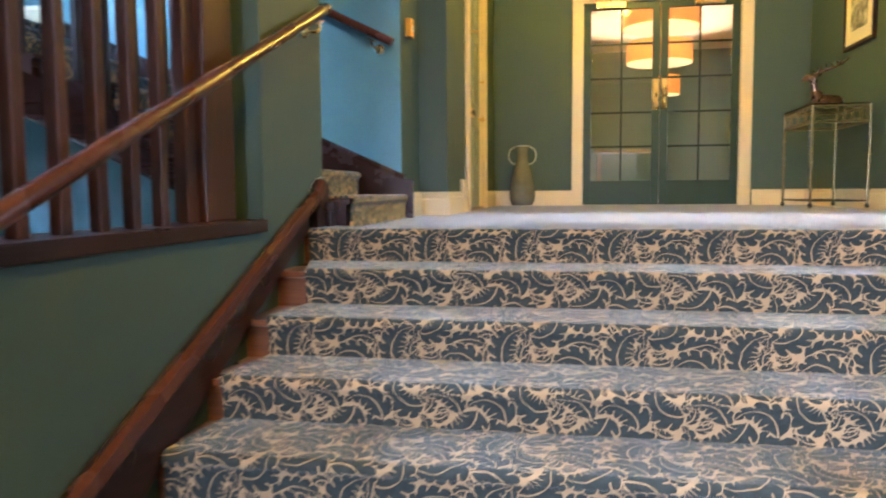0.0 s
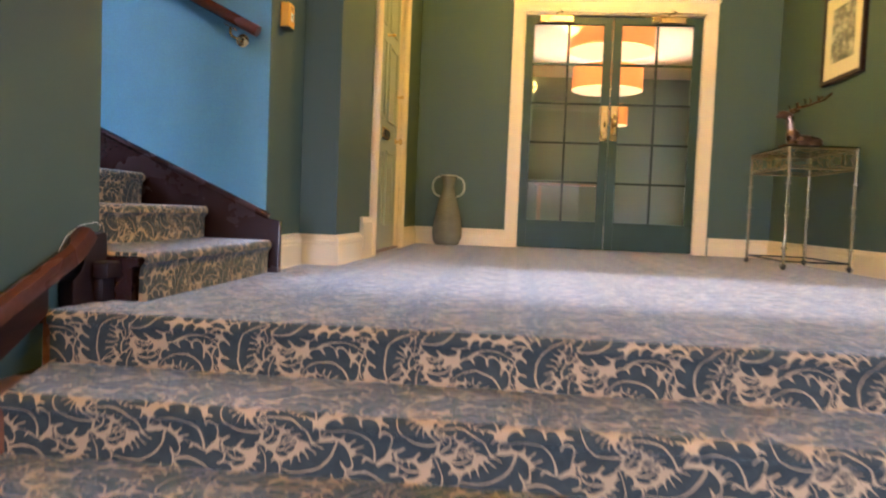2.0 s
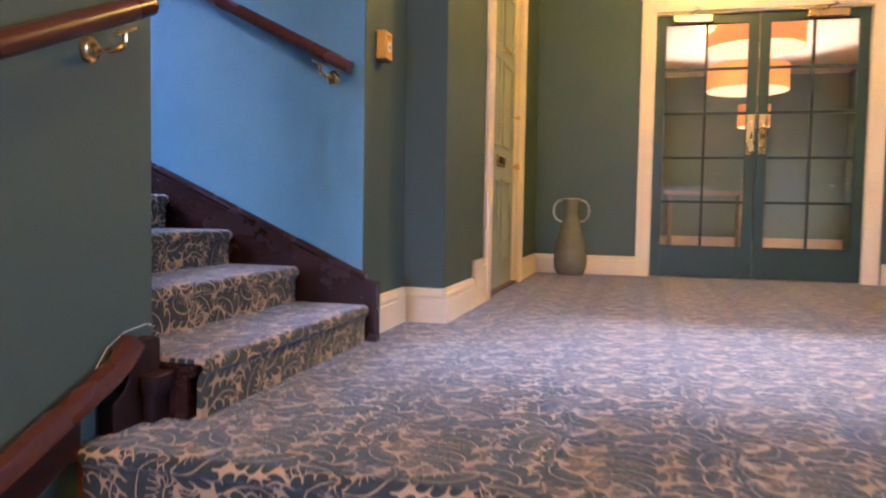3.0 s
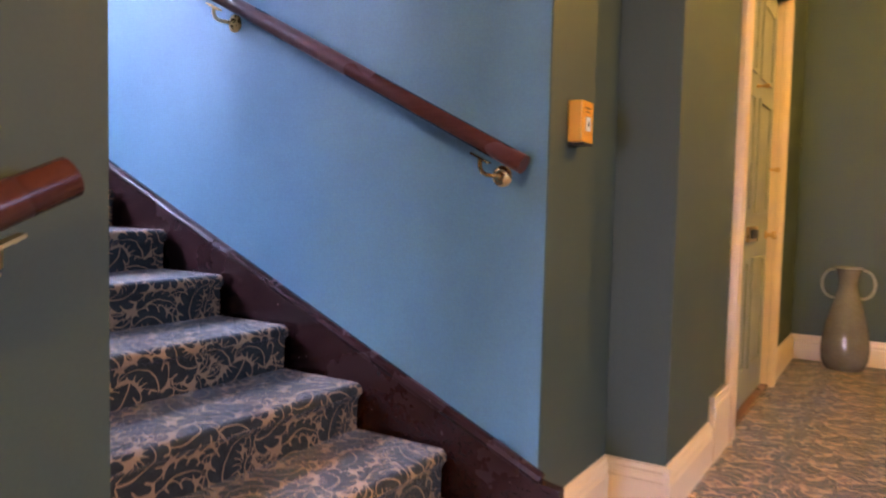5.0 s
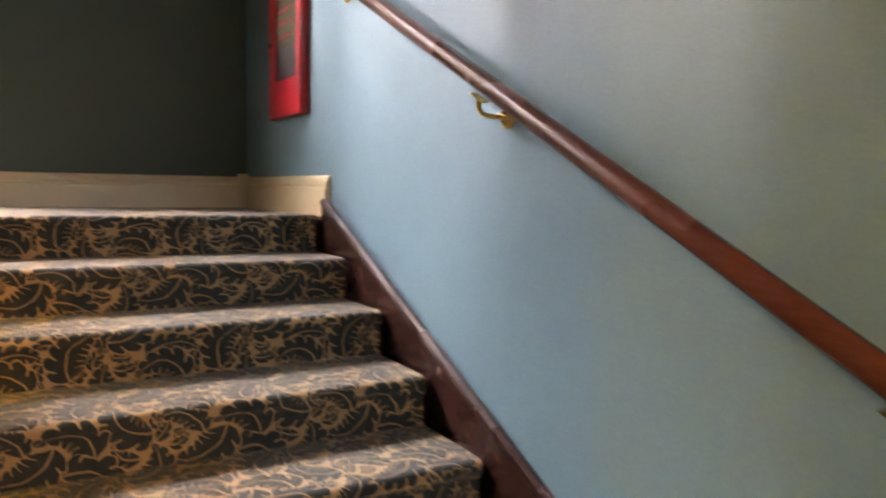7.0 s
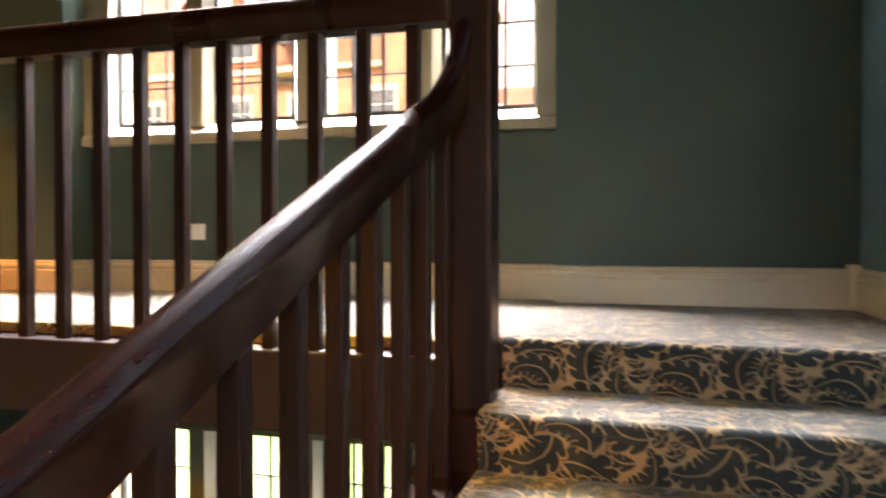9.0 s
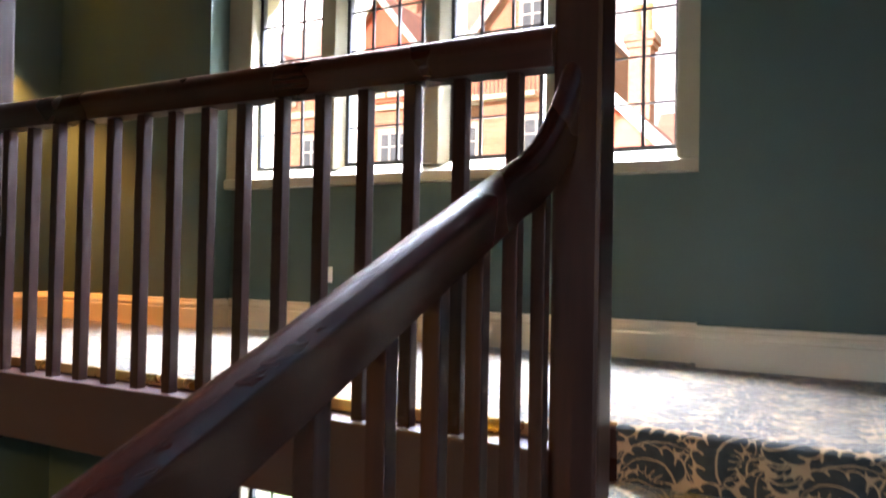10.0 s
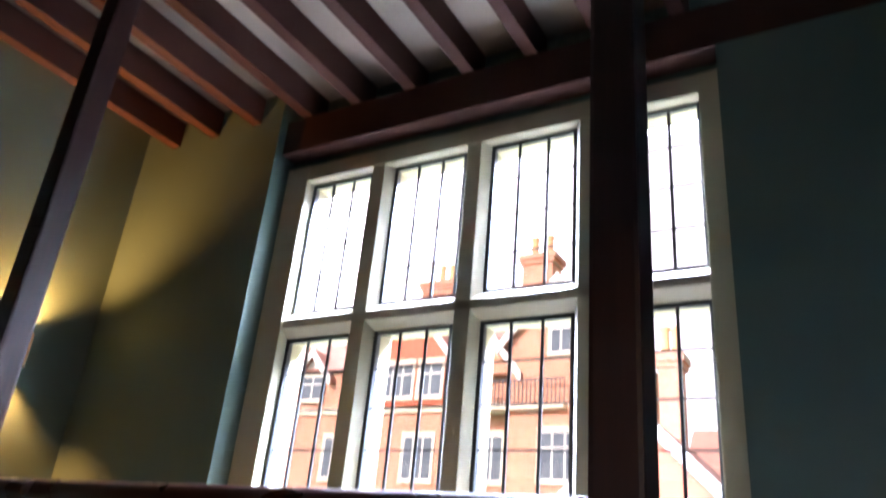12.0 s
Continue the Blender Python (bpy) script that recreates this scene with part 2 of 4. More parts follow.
# board brown with the shade between the joists put into it
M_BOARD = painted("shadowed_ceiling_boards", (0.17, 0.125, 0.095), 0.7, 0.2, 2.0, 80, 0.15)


# ---- mesh helpers ----
def mesh_of(name, bm, mats, smooth=False):
    me = bpy.data.meshes.new(name)
    bm.normal_update()
    bm.to_mesh(me)
    bm.free()
    for m in mats if isinstance(mats, (list, tuple)) else (mats,):
        me.materials.append(m)
    if smooth:
        me.polygons.foreach_set("use_smooth", [True] * len(me.polygons))
        me.set_sharp_from_angle(angle=radians(35))
    return me


def thing(name, at=(0, 0, 0), label="", category="", group="", kind=""):
    ob = new(name)
    ob.empty_display_size = 0.1
    ob.location = at
    return tagged(ob, label, category, group, kind)


def part(name, bm, material, parent=None, label="", smooth=False):
    ob = new(name, mesh_of(name, bm, material, smooth))
    if parent is not None:
        ob.parent = parent
        base = Vector((0, 0, 0))
        up = parent
        while up is not None:
            base += up.location
            up = up.parent
        ob.data.transform(Matrix.Translation(-base))
    return tagged(ob, label)


def structure(name, bm, material, label, category="", smooth=False):
    return tagged(part(name, bm, material, None, "", smooth), label, category or name.split("_")[0], "", "structure")


def boxes(*spans, bevel=0.0):
    """A bmesh of upright boxes, each (x0, x1, y0, y1, z0, z1)."""
    bm = bmesh.new()
    for x0, x1, y0, y1, z0, z1 in spans:
        m = Matrix.LocRotScale(((x0 + x1) / 2, (y0 + y1) / 2, (z0 + z1) / 2), None, (abs(x1 - x0), abs(y1 - y0), abs(z1 - z0)))
        bmesh.ops.create_cube(bm, size=1, matrix=m)
    if bevel:
        bmesh.ops.bevel(bm, geom=bm.edges[:], offset=bevel, segments=2, profile=0.7, affect="EDGES", clamp_overlap=True)
    return bm


def prism(points, axis, a, b, bevel=0.0, bm=None):
    """A closed outline of 2D points pushed along an axis (0 x, 1 y, 2 z) from a to b; for x the points are (y, z), for y (x, z), for z (x, y)."""
    bm = bm or bmesh.new()

    def at(p, d):
        return {0: (d, p[0], p[1]), 1: (p[0], d, p[1]), 2: (p[0], p[1], d)}[axis]
    lo = [bm.verts.new(at(p, a)) for p in points]
    hi = [bm.verts.new(at(p, b)) for p in points]
    k = len(points)
    fs = [bm.faces.new(lo), bm.faces.new(hi[::-1])]
    fs += [bm.faces.new((lo[i], hi[i], hi[(i + 1) % k], lo[(i + 1) % k])) for i in range(k)]
    bmesh.ops.recalc_face_normals(bm, faces=fs)
    if bevel:
        bmesh.ops.bevel(bm, geom=bm.edges[:], offset=bevel, segments=2, profile=0.7, affect="EDGES", clamp_overlap=True)
    return bm


def lathe(profile, seg=28, at=(0, 0, 0), bm=None, closed=True):
    """A turned shape from (radius, height) pairs round z."""
    bm = bm or bmesh.new()
    rings = []
    for r, z in profile:
        rings.append([bm.verts.new((at[0] + r * math.cos(2 * math.pi * i / seg), at[1] + r * math.sin(2 * math.pi * i / seg), at[2] + z)) for i in range(seg)])
    for a, b in zip(rings, rings[1:]):
        for i in range(seg):
            bm.faces.new((a[i], a[(i + 1) % seg], b[(i + 1) % seg], b[i]))
    if closed:
        bm.faces.new(rings[0][::-1])
        bm.faces.new(rings[-1])
    return bm


def tube(path, r, seg=10, bm=None, flat=1.0, up=(0, 0, 1), outline=None):
    """A rod of radius r (or a given cross outline of (side, up) pairs) along a path of points."""
    bm = bm or bmesh.new()
    pts = [Vector(p) for p in path]
    shape = outline or [(r * math.cos(2 * math.pi * i / seg), r * flat * math.sin(2 * math.pi * i / seg)) for i in range(seg)]
    rings = []
    for i, p in enumerate(pts):
        d = (pts[min(i + 1, len(pts) - 1)] - pts[max(i - 1, 0)]).normalized()
        u = Vector(up)
        if abs(d.dot(u)) > 0.98:
            u = Vector((1, 0, 0))
        side = d.cross(u).normalized()
        uu = side.cross(d).normalized()
        rings.append([bm.verts.new(p + side * a + uu * b) for a, b in shape])
    k = len(shape)
    fs = []
    for a, b in zip(rings, rings[1:]):
        fs += [bm.faces.new((a[i], a[(i + 1) % k], b[(i + 1) % k], b[i])) for i in range(k)]
    fs += [bm.faces.new(rings[0][::-1]), bm.faces.new(rings[-1])]
    bmesh.ops.recalc_face_normals(bm, faces=fs)
    return bm


def sheet(profile, axis, a, b, steps=1, thick=0.0, shift=None):
    """Carpet: a line of 2D points swept along an axis, with UV in metres (across, along the line). shift(i) moves the start of row i."""
    bm = bmesh.new()
    uv = bm.loops.layers.uv.new("carpet")
    run = [0.0]
    for p, q in zip(profile, profile[1:]):
        run.append(run[-1] + math.hypot(q[0] - p[0], q[1] - p[1]))
    rows = []
    for i, p in enumerate(profile):
        a2 = a + (shift(i) if shift else 0.0)
        row = []
        for k in range(steps + 1):
            d = a2 + (b - a2) * k / steps
            co = {0: (d, p[0], p[1]), 1: (p[0], d, p[1])}[axis]
            row.append((bm.verts.new(co), (d, run[i])))
        rows.append(row)
    for r0, r1 in zip(rows, rows[1:]):
        for k in range(steps):
            quad = (r0[k], r0[k + 1], r1[k + 1], r1[k])
            f = bm.faces.new([v for v, _ in quad])
            for loop, (_, c) in zip(f.loops, quad):
                loop[uv].uv = c
    bmesh.ops.recalc_face_normals(bm, faces=bm.faces[:])
    return bm

# ---- large structure ----
RISE, GO = 0.15, 0.32
LOW = -7 * RISE          # lower lobby floor
LAND = 9 * RISE          # half landing
TOPY = 3.035             # top nosing of the lower steps
FX = -0.937              # first nosing of the upper flight
WALLX, WALLY = -1.10, 4.59
WIN = -4.98              # glass of the landing window


def slab(name, spans, mat_, label, category="", bevel=0.0):
    return structure(name, boxes(*spans, bevel=bevel), mat_, label, category)


def carpet(name, bm, label, thick=0.012):
    bmesh.ops.solidify(bm, geom=bm.faces[:], thickness=thick)
    return tagged(part(name, bm, M_CARPET, None, "", True), label, "carpet", "", "structure")


slab("floor_hall", [(-1.1, 4.4, TOPY + 0.06, 8.60, -0.30, -0.014)], M_WOOD_X, "timber hall floor under the fitted carpet", "floor")
carpet("carpet_hall", sheet([(TOPY + 0.03, 0.004), (8.46, 0.004)], 0, -1.12, 4.4), "blue-grey and beige leaf-patterned hall carpet", 0.01)
slab("floor_lower_lobby", [(-1.1, 3.0, -4.2, 1.2, LOW - 0.2, LOW)], M_CARPET, "carpeted floor of the lower lobby", "floor")

# hall walls
def wall(name, outline, axis, a, b, mat_, label):
    return structure(name, prism(outline, axis, a, b), mat_, label, "wall")


wall("wall_hall_back", [(-1.2, 0), (0.25, 0), (0.25, 2.30), (1.95, 2.30), (1.95, 0), (2.86, 0), (2.86, 3.1), (-1.2, 3.1)], 1, 8.40, 8.60, M_GREEN, "dark green painted back wall of the hall")
wall("wall_hall_right", [(-4.0, LOW), (3.3, LOW), (3.3, 2.4), (5.95, 2.4), (5.95, 0), (8.40, 0), (8.40, 3.1), (-4.0, 3.1)], 0, 2.66, 2.86, M_GREEN, "dark green painted wall with a wide side opening")
slab("wall_hall_left", [(-1.18, -0.98, WALLY + 0.004, 5.15, 0, 3.1)], M_GREEN, "dark green painted wall beside the stair opening", "wall")
wall("wall_hall_door", [(5.15, 0), (6.20, 0), (6.20, 2.23), (7.33, 2.23), (7.33, 0), (8.40, 0), (8.40, 3.1), (5.15, 3.1)], 0, -1.18, -0.77, M_GREEN, "dark green painted wall round the panelled door")
slab("wall_pier", [(WALLX - 0.2, WALLX, 2.62, 3.345, -2.5, 3.1)], M_GREEN, "green painted pier between the two stair openings", "wall")
wall("wall_stair_dado", [(-4.2, -2.5), (2.62, -2.5), (2.62, 0.021), (-1.0, 0.021), (-1.0, 2.3), (2.62, 2.3), (2.62, 3.1), (-4.2, 3.1)], 0, WALLX - 0.2, WALLX, M_GREEN, "green painted wall under the balustraded opening")
slab("wall_over_stair", [(WALLX - 0.2, WALLX, 3.31, 4.56, 2.9, 5.2), (WALLX - 0.2, WALLX, -0.9, 3.31, 3.1, 5.2)], M_GREEN, "green painted wall over the stair opening", "wall")
slab("wall_lobby_front", [(-1.3, 0.0, -4.2, -4.0, LOW, 3.1), (1.9, 2.86, -4.2, -4.0, LOW, 3.1), (0.0, 1.9, -4.2, -4.0, LOW + 2.3, 3.1)], M_GREEN, "green painted front wall of the lower lobby", "wall")
slab("wall_side_passage", [(4.4, 4.6, 3.0, 3.5, 0, 3.1), (4.4, 4.6, 5.1, 6.0, 0, 3.1), (4.4, 4.6, 3.5, 5.1, 2.4, 3.1), (2.86, 4.4, 5.95, 6.1, 0, 3.1), (2.86, 4.4, 3.0, 3.15, 0, 3.1)], M_GREEN, "green painted walls of the side passage", "wall")
slab("ceiling_hall", [(-1.3, 4.6, -4.2, 8.6, 3.1, 3.25)], M_CEIL, "plain white hall ceiling", "ceiling")

# stair well walls
slab("wall_stair_blue", [(-5.2, -1.18, WALLY, WALLY + 0.2, -2.5, 5.2), (-1.18, -0.984, WALLY, WALLY + 0.004, 0, 3.1)], M_BLUE, "teal painted stair wall with daylight blue in its colour, faintly scuffed", "wall")
RX = -4.94
slab("wall_window", [
    (-5.25, -4.80, 3.32, WALLY, -2.5, 5.2), (-5.25, -4.74, -1.0, 0.58, -2.5, 5.2),
    (-5.25, RX, 0.58, 3.32, 0.70, 2.18), (-5.25, RX, 0.58, 3.32, 4.535, 5.2), (-5.25, RX, 0.58, 3.32, -2.5, -1.0)],
    M_GREEN, "dark green painted window wall with a shallow recess", "wall")
slab("wall_landing_side", [(-5.25, WALLX, -1.0, -0.80, -2.5, 5.2)], M_GREEN, "green painted wall at the end of the landing", "wall")
slab("floor_well", [(-5.25, WALLX - 0.2, -1.0, WALLY, -2.7, -2.5)], M_WOOD_X, "dark timber floor at the foot of the stair well", "floor")

# landing
slab("floor_landing", [(RX, -3.545, 3.17, WALLY, LAND - 0.20, LAND - 0.014), (RX, -3.345, -0.8, 3.17, LAND - 0.20, LAND - 0.014)], M_STRING, "timber half landing under the carpet", "floor")
carpet("carpet_landing", sheet([(-3.545, LAND + 0.004), (RX, LAND + 0.004)], 1, -0.8, WALLY), "pale-worn leaf-patterned landing carpet", 0.01)
carpet("carpet_landing_edge", sheet([(-3.352, LAND + 0.004), (-3.545, LAND + 0.004)], 1, -0.8, 3.19), "pale-worn leaf-patterned carpet along the landing edge", 0.01)


def nosed(k0, k1, start, step, sign, z0, lift=0.012):
    """The line of a carpet over steps: risers, rounded nosings, treads; from nosing k0 up to k1."""
    out = []
    for k in range(k0, k1 + 1):
        e = start + sign * step * (k - 1)
        top = z0 + RISE * k + lift
        out.append((e + sign * 0.020, top - RISE - (lift if k == k0 else 0.0)))
        out.append((e + sign * 0.018, top - 0.060))
        for a in (-60, -20, 15, 45, 70, 90):
            out.append((e + sign * (0.024 - 0.024 * math.cos(radians(a))), top - 0.024 + 0.024 * math.sin(radians(a))))
    out.append((start + sign * step * k1 - sign * 0.06, z0 + RISE * k1 + lift))
    return out


def step_block(axis, e, sign, back, z0, z1, a, b):
    """One timber step: riser, overhanging nosing and tread, set back under the carpet; e is the line of the nosing."""
    return prism([(e + sign * 0.034, z0), (e + sign * 0.034, z1 - 0.034), (e + sign * 0.014, z1 - 0.028), (e + sign * 0.014, z1 - 0.004), (back, z1 - 0.004), (back, z0)], axis, a, b)


# lower flight: timber steps and a runner with bare wooden ends
low_stair = thing("stair_lower", (0.8, TOPY - GO * 6, LOW), "short polished timber stair under patterned carpet", "stairs", "", "structure")
for k in range(1, 8):
    e = TOPY - GO * (7 - k)
    part("step", step_block(0, e, 1, e + GO + 0.05, LOW + RISE * (k - 1) - 0.03, LOW + RISE * k, WALLX, 2.655), M_STEP, low_stair)
low_line = nosed(1, 7, TOPY - GO * 6, GO, 1, LOW)
carpet("carpet_lower_lobby", sheet([(-3.99, LOW + 0.006), (1.12, LOW + 0.006)], 0, WALLX + 0.03, 2.64, 1), "blue-grey leaf-patterned carpet on the lobby floor")
carpet("carpet_lower_steps", sheet(low_line, 0, -1.068, 2.64, 1, shift=lambda i: 0.0 if i >= 48 else max(0.0, 0.0333 * (i // 8 - 2))), "blue-grey leaf-patterned stair carpet on beige ground")

# upper flight
up_stair = thing("stair_upper", (FX, 3.9, 0), "long timber stair painted dark brown under patterned carpet", "stairs", "", "structure")
for k in range(1, 9):
    e = FX - GO * (k - 1)
    part("step", step_block(1, e, -1, e - GO - 0.05, RISE * (k - 1) - 0.05 if k > 1 else 0.0, RISE * k, 3.17 if k > 1 else 3.315, WALLY - 0.001), M_STRING, up_stair)
up_line = nosed(1, 9, FX + 0.012, GO, -1, 0.0)
carpet("carpet_upper_steps", sheet(up_line, 1, 3.335, 4.525, 1), "blue-grey leaf-patterned carpet running up the stair")


# ---- first things ----
def nose_z(x):
    return RISE + (FX - x) * RISE / GO


wall_string = thing("stair_string", (FX, WALLY, 0), "dark brown painted stair string along the teal wall", "stair string", "", "structure")
part("board", prism([(-0.96, 0.0), (-0.90, 0.0), (-0.90, 0.255), (-0.96, 0.265), (-3.50, nose_z(-3.50) + 0.055), (-3.50, nose_z(-3.50) - 0.2)], 1, WALLY - 0.04, WALLY - 0.001, 0.004), M_STRING, wall_string)
part("capping", tube([(-0.96, WALLY - 0.025, 0.272), (-3.50, WALLY - 0.025, nose_z(-3.50) + 0.062)], 0.02, 10), M_STRING, wall_string, "rounded brown capping", True)

under = thing("open_string", (FX, 3.2, 0), "dark stained cut string under the tread ends", "stair string", "", "structure")
part("board", prism([(-1.305, -0.02), (-1.305, 0.20), (-3.50, LAND - 0.14), (-3.50, LAND - 0.36)], 1, 3.165, 3.20), M_WOOD_X, under)
part("moulding", tube([(-1.305, 3.17, -0.02), (-3.50, 3.17, LAND - 0.36)], 0.018, 8), M_WOOD_X, under, "", True)
slab("landing_fascia", [(-3.345, -3.245, -0.8, 3.235, LAND - 0.25, LAND - 0.018)], M_FASCIA, "dark mahogany board along the landing edge", "fascia", 0.006)


def square_bar(x, y, z0, z1, w, bevel=0.004):
    """An upright square bar with eased edges."""
    return boxes((x - w / 2, x + w / 2, y - w / 2, y + w / 2, z0, z1), bevel=bevel)


RAIL_OUT = [(-0.032, -0.045), (0.032, -0.045), (0.034, -0.02), (0.042, 0.0), (0.042, 0.018), (0.030, 0.036), (0.012, 0.045), (-0.012, 0.045), (-0.030, 0.036), (-0.042, 0.018), (-0.042, 0.0), (-0.034, -0.02)]
NX, NY = -3.29, 3.245
bal = thing("stair_balustrade", (FX, NY, 0), "dark mahogany balustrade with square balusters up the stair", "balustrade")
SL = 0.425
DEEP = [(-0.019, -0.112), (0.019, -0.112), (0.020, -0.060), (0.024, -0.050)] + [(0.028 * math.cos(radians(a)), -0.026 + 0.026 * math.sin(radians(a))) for a in range(-20, 201, 20)] + [(-0.024, -0.050), (-0.020, -0.060)]


def rail_z(x):
    """Top of the sloping rail."""
    return 1.705 + (-2.373 - x) * SL


path = [(-1.31, NY, rail_z(-1.31)), (-2.98, NY, rail_z(-2.98))]
for i in range(1, 11):
    a = i / 10
    path.append((-2.98 - 0.31 * a, NY + 0.03 * a, rail_z(-2.98) + 0.31 * SL * a + 0.18 * a ** 2.6))
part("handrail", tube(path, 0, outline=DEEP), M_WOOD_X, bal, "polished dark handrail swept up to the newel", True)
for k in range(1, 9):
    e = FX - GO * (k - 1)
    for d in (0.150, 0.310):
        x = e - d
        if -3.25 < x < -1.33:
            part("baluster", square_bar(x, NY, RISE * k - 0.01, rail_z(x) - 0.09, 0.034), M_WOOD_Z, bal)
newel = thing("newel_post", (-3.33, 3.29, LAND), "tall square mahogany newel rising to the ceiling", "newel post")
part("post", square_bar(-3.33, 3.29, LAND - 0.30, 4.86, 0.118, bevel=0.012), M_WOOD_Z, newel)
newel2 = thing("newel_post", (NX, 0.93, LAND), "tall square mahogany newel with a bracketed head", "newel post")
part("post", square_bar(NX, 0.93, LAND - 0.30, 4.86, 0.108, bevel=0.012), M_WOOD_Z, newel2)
lb = thing("landing_balustrade", (NX, 1.2, LAND), "dark mahogany balustrade along the landing edge", "balustrade")
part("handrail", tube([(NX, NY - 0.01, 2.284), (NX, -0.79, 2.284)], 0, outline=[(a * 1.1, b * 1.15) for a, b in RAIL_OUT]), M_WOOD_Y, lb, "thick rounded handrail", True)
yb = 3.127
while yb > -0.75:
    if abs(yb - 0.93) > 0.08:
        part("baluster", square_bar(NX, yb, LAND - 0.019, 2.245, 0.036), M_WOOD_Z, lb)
    yb -= 0.1475

well = thing("well_balustrade", (WALLX - 0.1, 0.8, 0.04), "mahogany balustrade standing on the low green wall", "balustrade")
part("sill", boxes((WALLX - 0.21, WALLX + 0.02, -1.0, 2.618, 0.022, 0.074), bevel=0.006), M_WOOD_Y, well)
part("post", boxes((WALLX - 0.19, WALLX - 0.06, 2.27, 2.50, 0.074, 2.3), bevel=0.010), M_WOOD_LIT, well)
part("end_strip", boxes((WALLX - 0.13, WALLX - 0.09, 2.185, 2.262, 0.074, 2.3), bevel=0.004), M_WOOD_LIT, well)
part("end_strip", boxes((WALLX - 0.16, WALLX - 0.12, 2.55, 2.617, 0.074, 2.3), bevel=0.004), M_WOOD_Z, well)
yb = 1.98
while yb > -0.9:
    part("baluster", square_bar(WALLX - 0.07, yb, 0.074, 1.06, 0.039), M_WOOD_LIT, well)
    yb -= 0.157
part("handrail", tube([(WALLX - 0.07, 2.36, 1.08), (WALLX - 0.07, -1.0, 1.08)], 0, outline=RAIL_OUT), M_WOOD_Y, well, "", True)


def bracket(parent, x, y, z, out, up_hill, metal):
    """A wall disc with an arm that curves out and up to a plate under the rail; out and up_hill are the directions away from the wall and up along the rail."""
    o, h = Vector(out), Vector(up_hill).normalized()
    c = Vector((x, y, z))
    turn = o.to_track_quat("Z", "Y").to_matrix().to_4x4()
    rose = lathe([(0.031, 0.0), (0.031, 0.005), (0.027, 0.009), (0.020, 0.011), (0.017, 0.017), (0.010, 0.022)], 20)
    bmesh.ops.transform(rose, matrix=Matrix.Translation(c) @ turn, verts=rose.verts[:])
    b = part("bracket", rose, metal, parent, "polished brass rail bracket", True)
    along = Vector((h.x, h.y, 0)).normalized()
    arm = [c + o * 0.015, c + o * 0.045 + along * 0.012]
    arm += [c + o * (0.045 + 0.024 * math.sin(radians(a))) + along * (0.012 + 0.024 * math.sin(radians(a))) + Vector((0, 0, 0.024 * (1 - math.cos(radians(a))))) for a in (25, 50, 75, 90)]
    arm.append(arm[-1] + Vector((0, 0, 0.024)))
    part("arm", tube(arm, 0.0065, 8), metal, b, "", True)
    top = arm[-1]
    part("saddle", tube([top - h * 0.032, top + h * 0.032], 0, outline=[(-0.011, -0.002), (0.011, -0.002), (0.011, 0.003), (-0.011, 0.003)]), metal, b)
    for d in (-0.022, 0.022):
        part("screw", lathe([(0.004, 0.0), (0.004, 0.002), (0.002, 0.003)], 8, top + h * d - Vector((0, 0, 0.005))), metal, b)


wr = thing("wall_handrail", (-1.0, WALLY, 1.1), "round polished mahogany handrail on metal wall brackets", "handrail")
Z0, S2 = 1.155, 0.50
part("rail", tube([(-1.02 - 0.144 * i, 4.52, Z0 + S2 * (0.144 * i - 0.02)) for i in range(21)], 0.027, 20), M_RAIL, wr, "", True)
for x in (-1.12, -2.22, -3.32):
    bracket(wr, x, WALLY - 0.001, Z0 + S2 * (-1.04 - x) - 0.078, (0, -1, 0), (-1, 0, S2), M_BRASS)
lr = thing("wall_handrail", (WALLX, 3.2, 1.0), "round polished wooden handrail on the green wall", "handrail")
part("rail", tube([(WALLX + 0.07, 3.245 - 0.155 * i, 1.057 - 0.437 * 0.155 * i) for i in range(26)], 0.027, 20), M_RAIL, lr, "", True)
for y in (3.12, 0.4):
    bracket(lr, WALLX + 0.001, y, 1.070 - 0.437 * (3.275 - y) - 0.078, (1, 0, 0), (0, 1, 0.437), M_BRASS)

# string and capping beside the lower steps
ls = thing("stair_string", (WALLX, TOPY, 0), "polished brown string and moulded capping beside the lower steps", "stair string", "", "structure")


def low_nose(y):
    return (y - TOPY) * RISE / GO


part("board", prism([(3.05, 0.0), (3.05, 0.12), (0.95, low_nose(0.95) + 0.15), (0.95, LOW)], 0, WALLX + 0.001, WALLX + 0.03, 0.003), M_WOOD_Y, ls)
part("capping", tube([(WALLX + 0.03, 3.225, low_nose(3.16) + 0.165), (WALLX + 0.03, 3.205, low_nose(3.16) + 0.145), (WALLX + 0.03, 3.18, low_nose(3.16) + 0.122), (WALLX + 0.03, 3.14, low_nose(3.14) + 0.106), (WALLX + 0.03, 0.95, low_nose(0.95) + 0.225)], 0, outline=[(-0.03, -0.02), (0.03, -0.02), (0.034, 0.0), (0.024, 0.022), (0.0, 0.03), (-0.024, 0.022), (-0.03, 0.0)]), M_RAIL, ls, "polished rounded capping", True)
part("end_block", prism([(3.14, 0.0), (3.14, 0.085), (3.175, 0.105), (3.195, 0.135), (3.20, 0.205), (3.21, 0.216), (3.305, 0.224), (3.32, 0.215), (3.325, 0.0)], 0, WALLX + 0.001, WALLX + 0.045, 0.006), M_WOOD_Z, ls, "dark shaped end block")
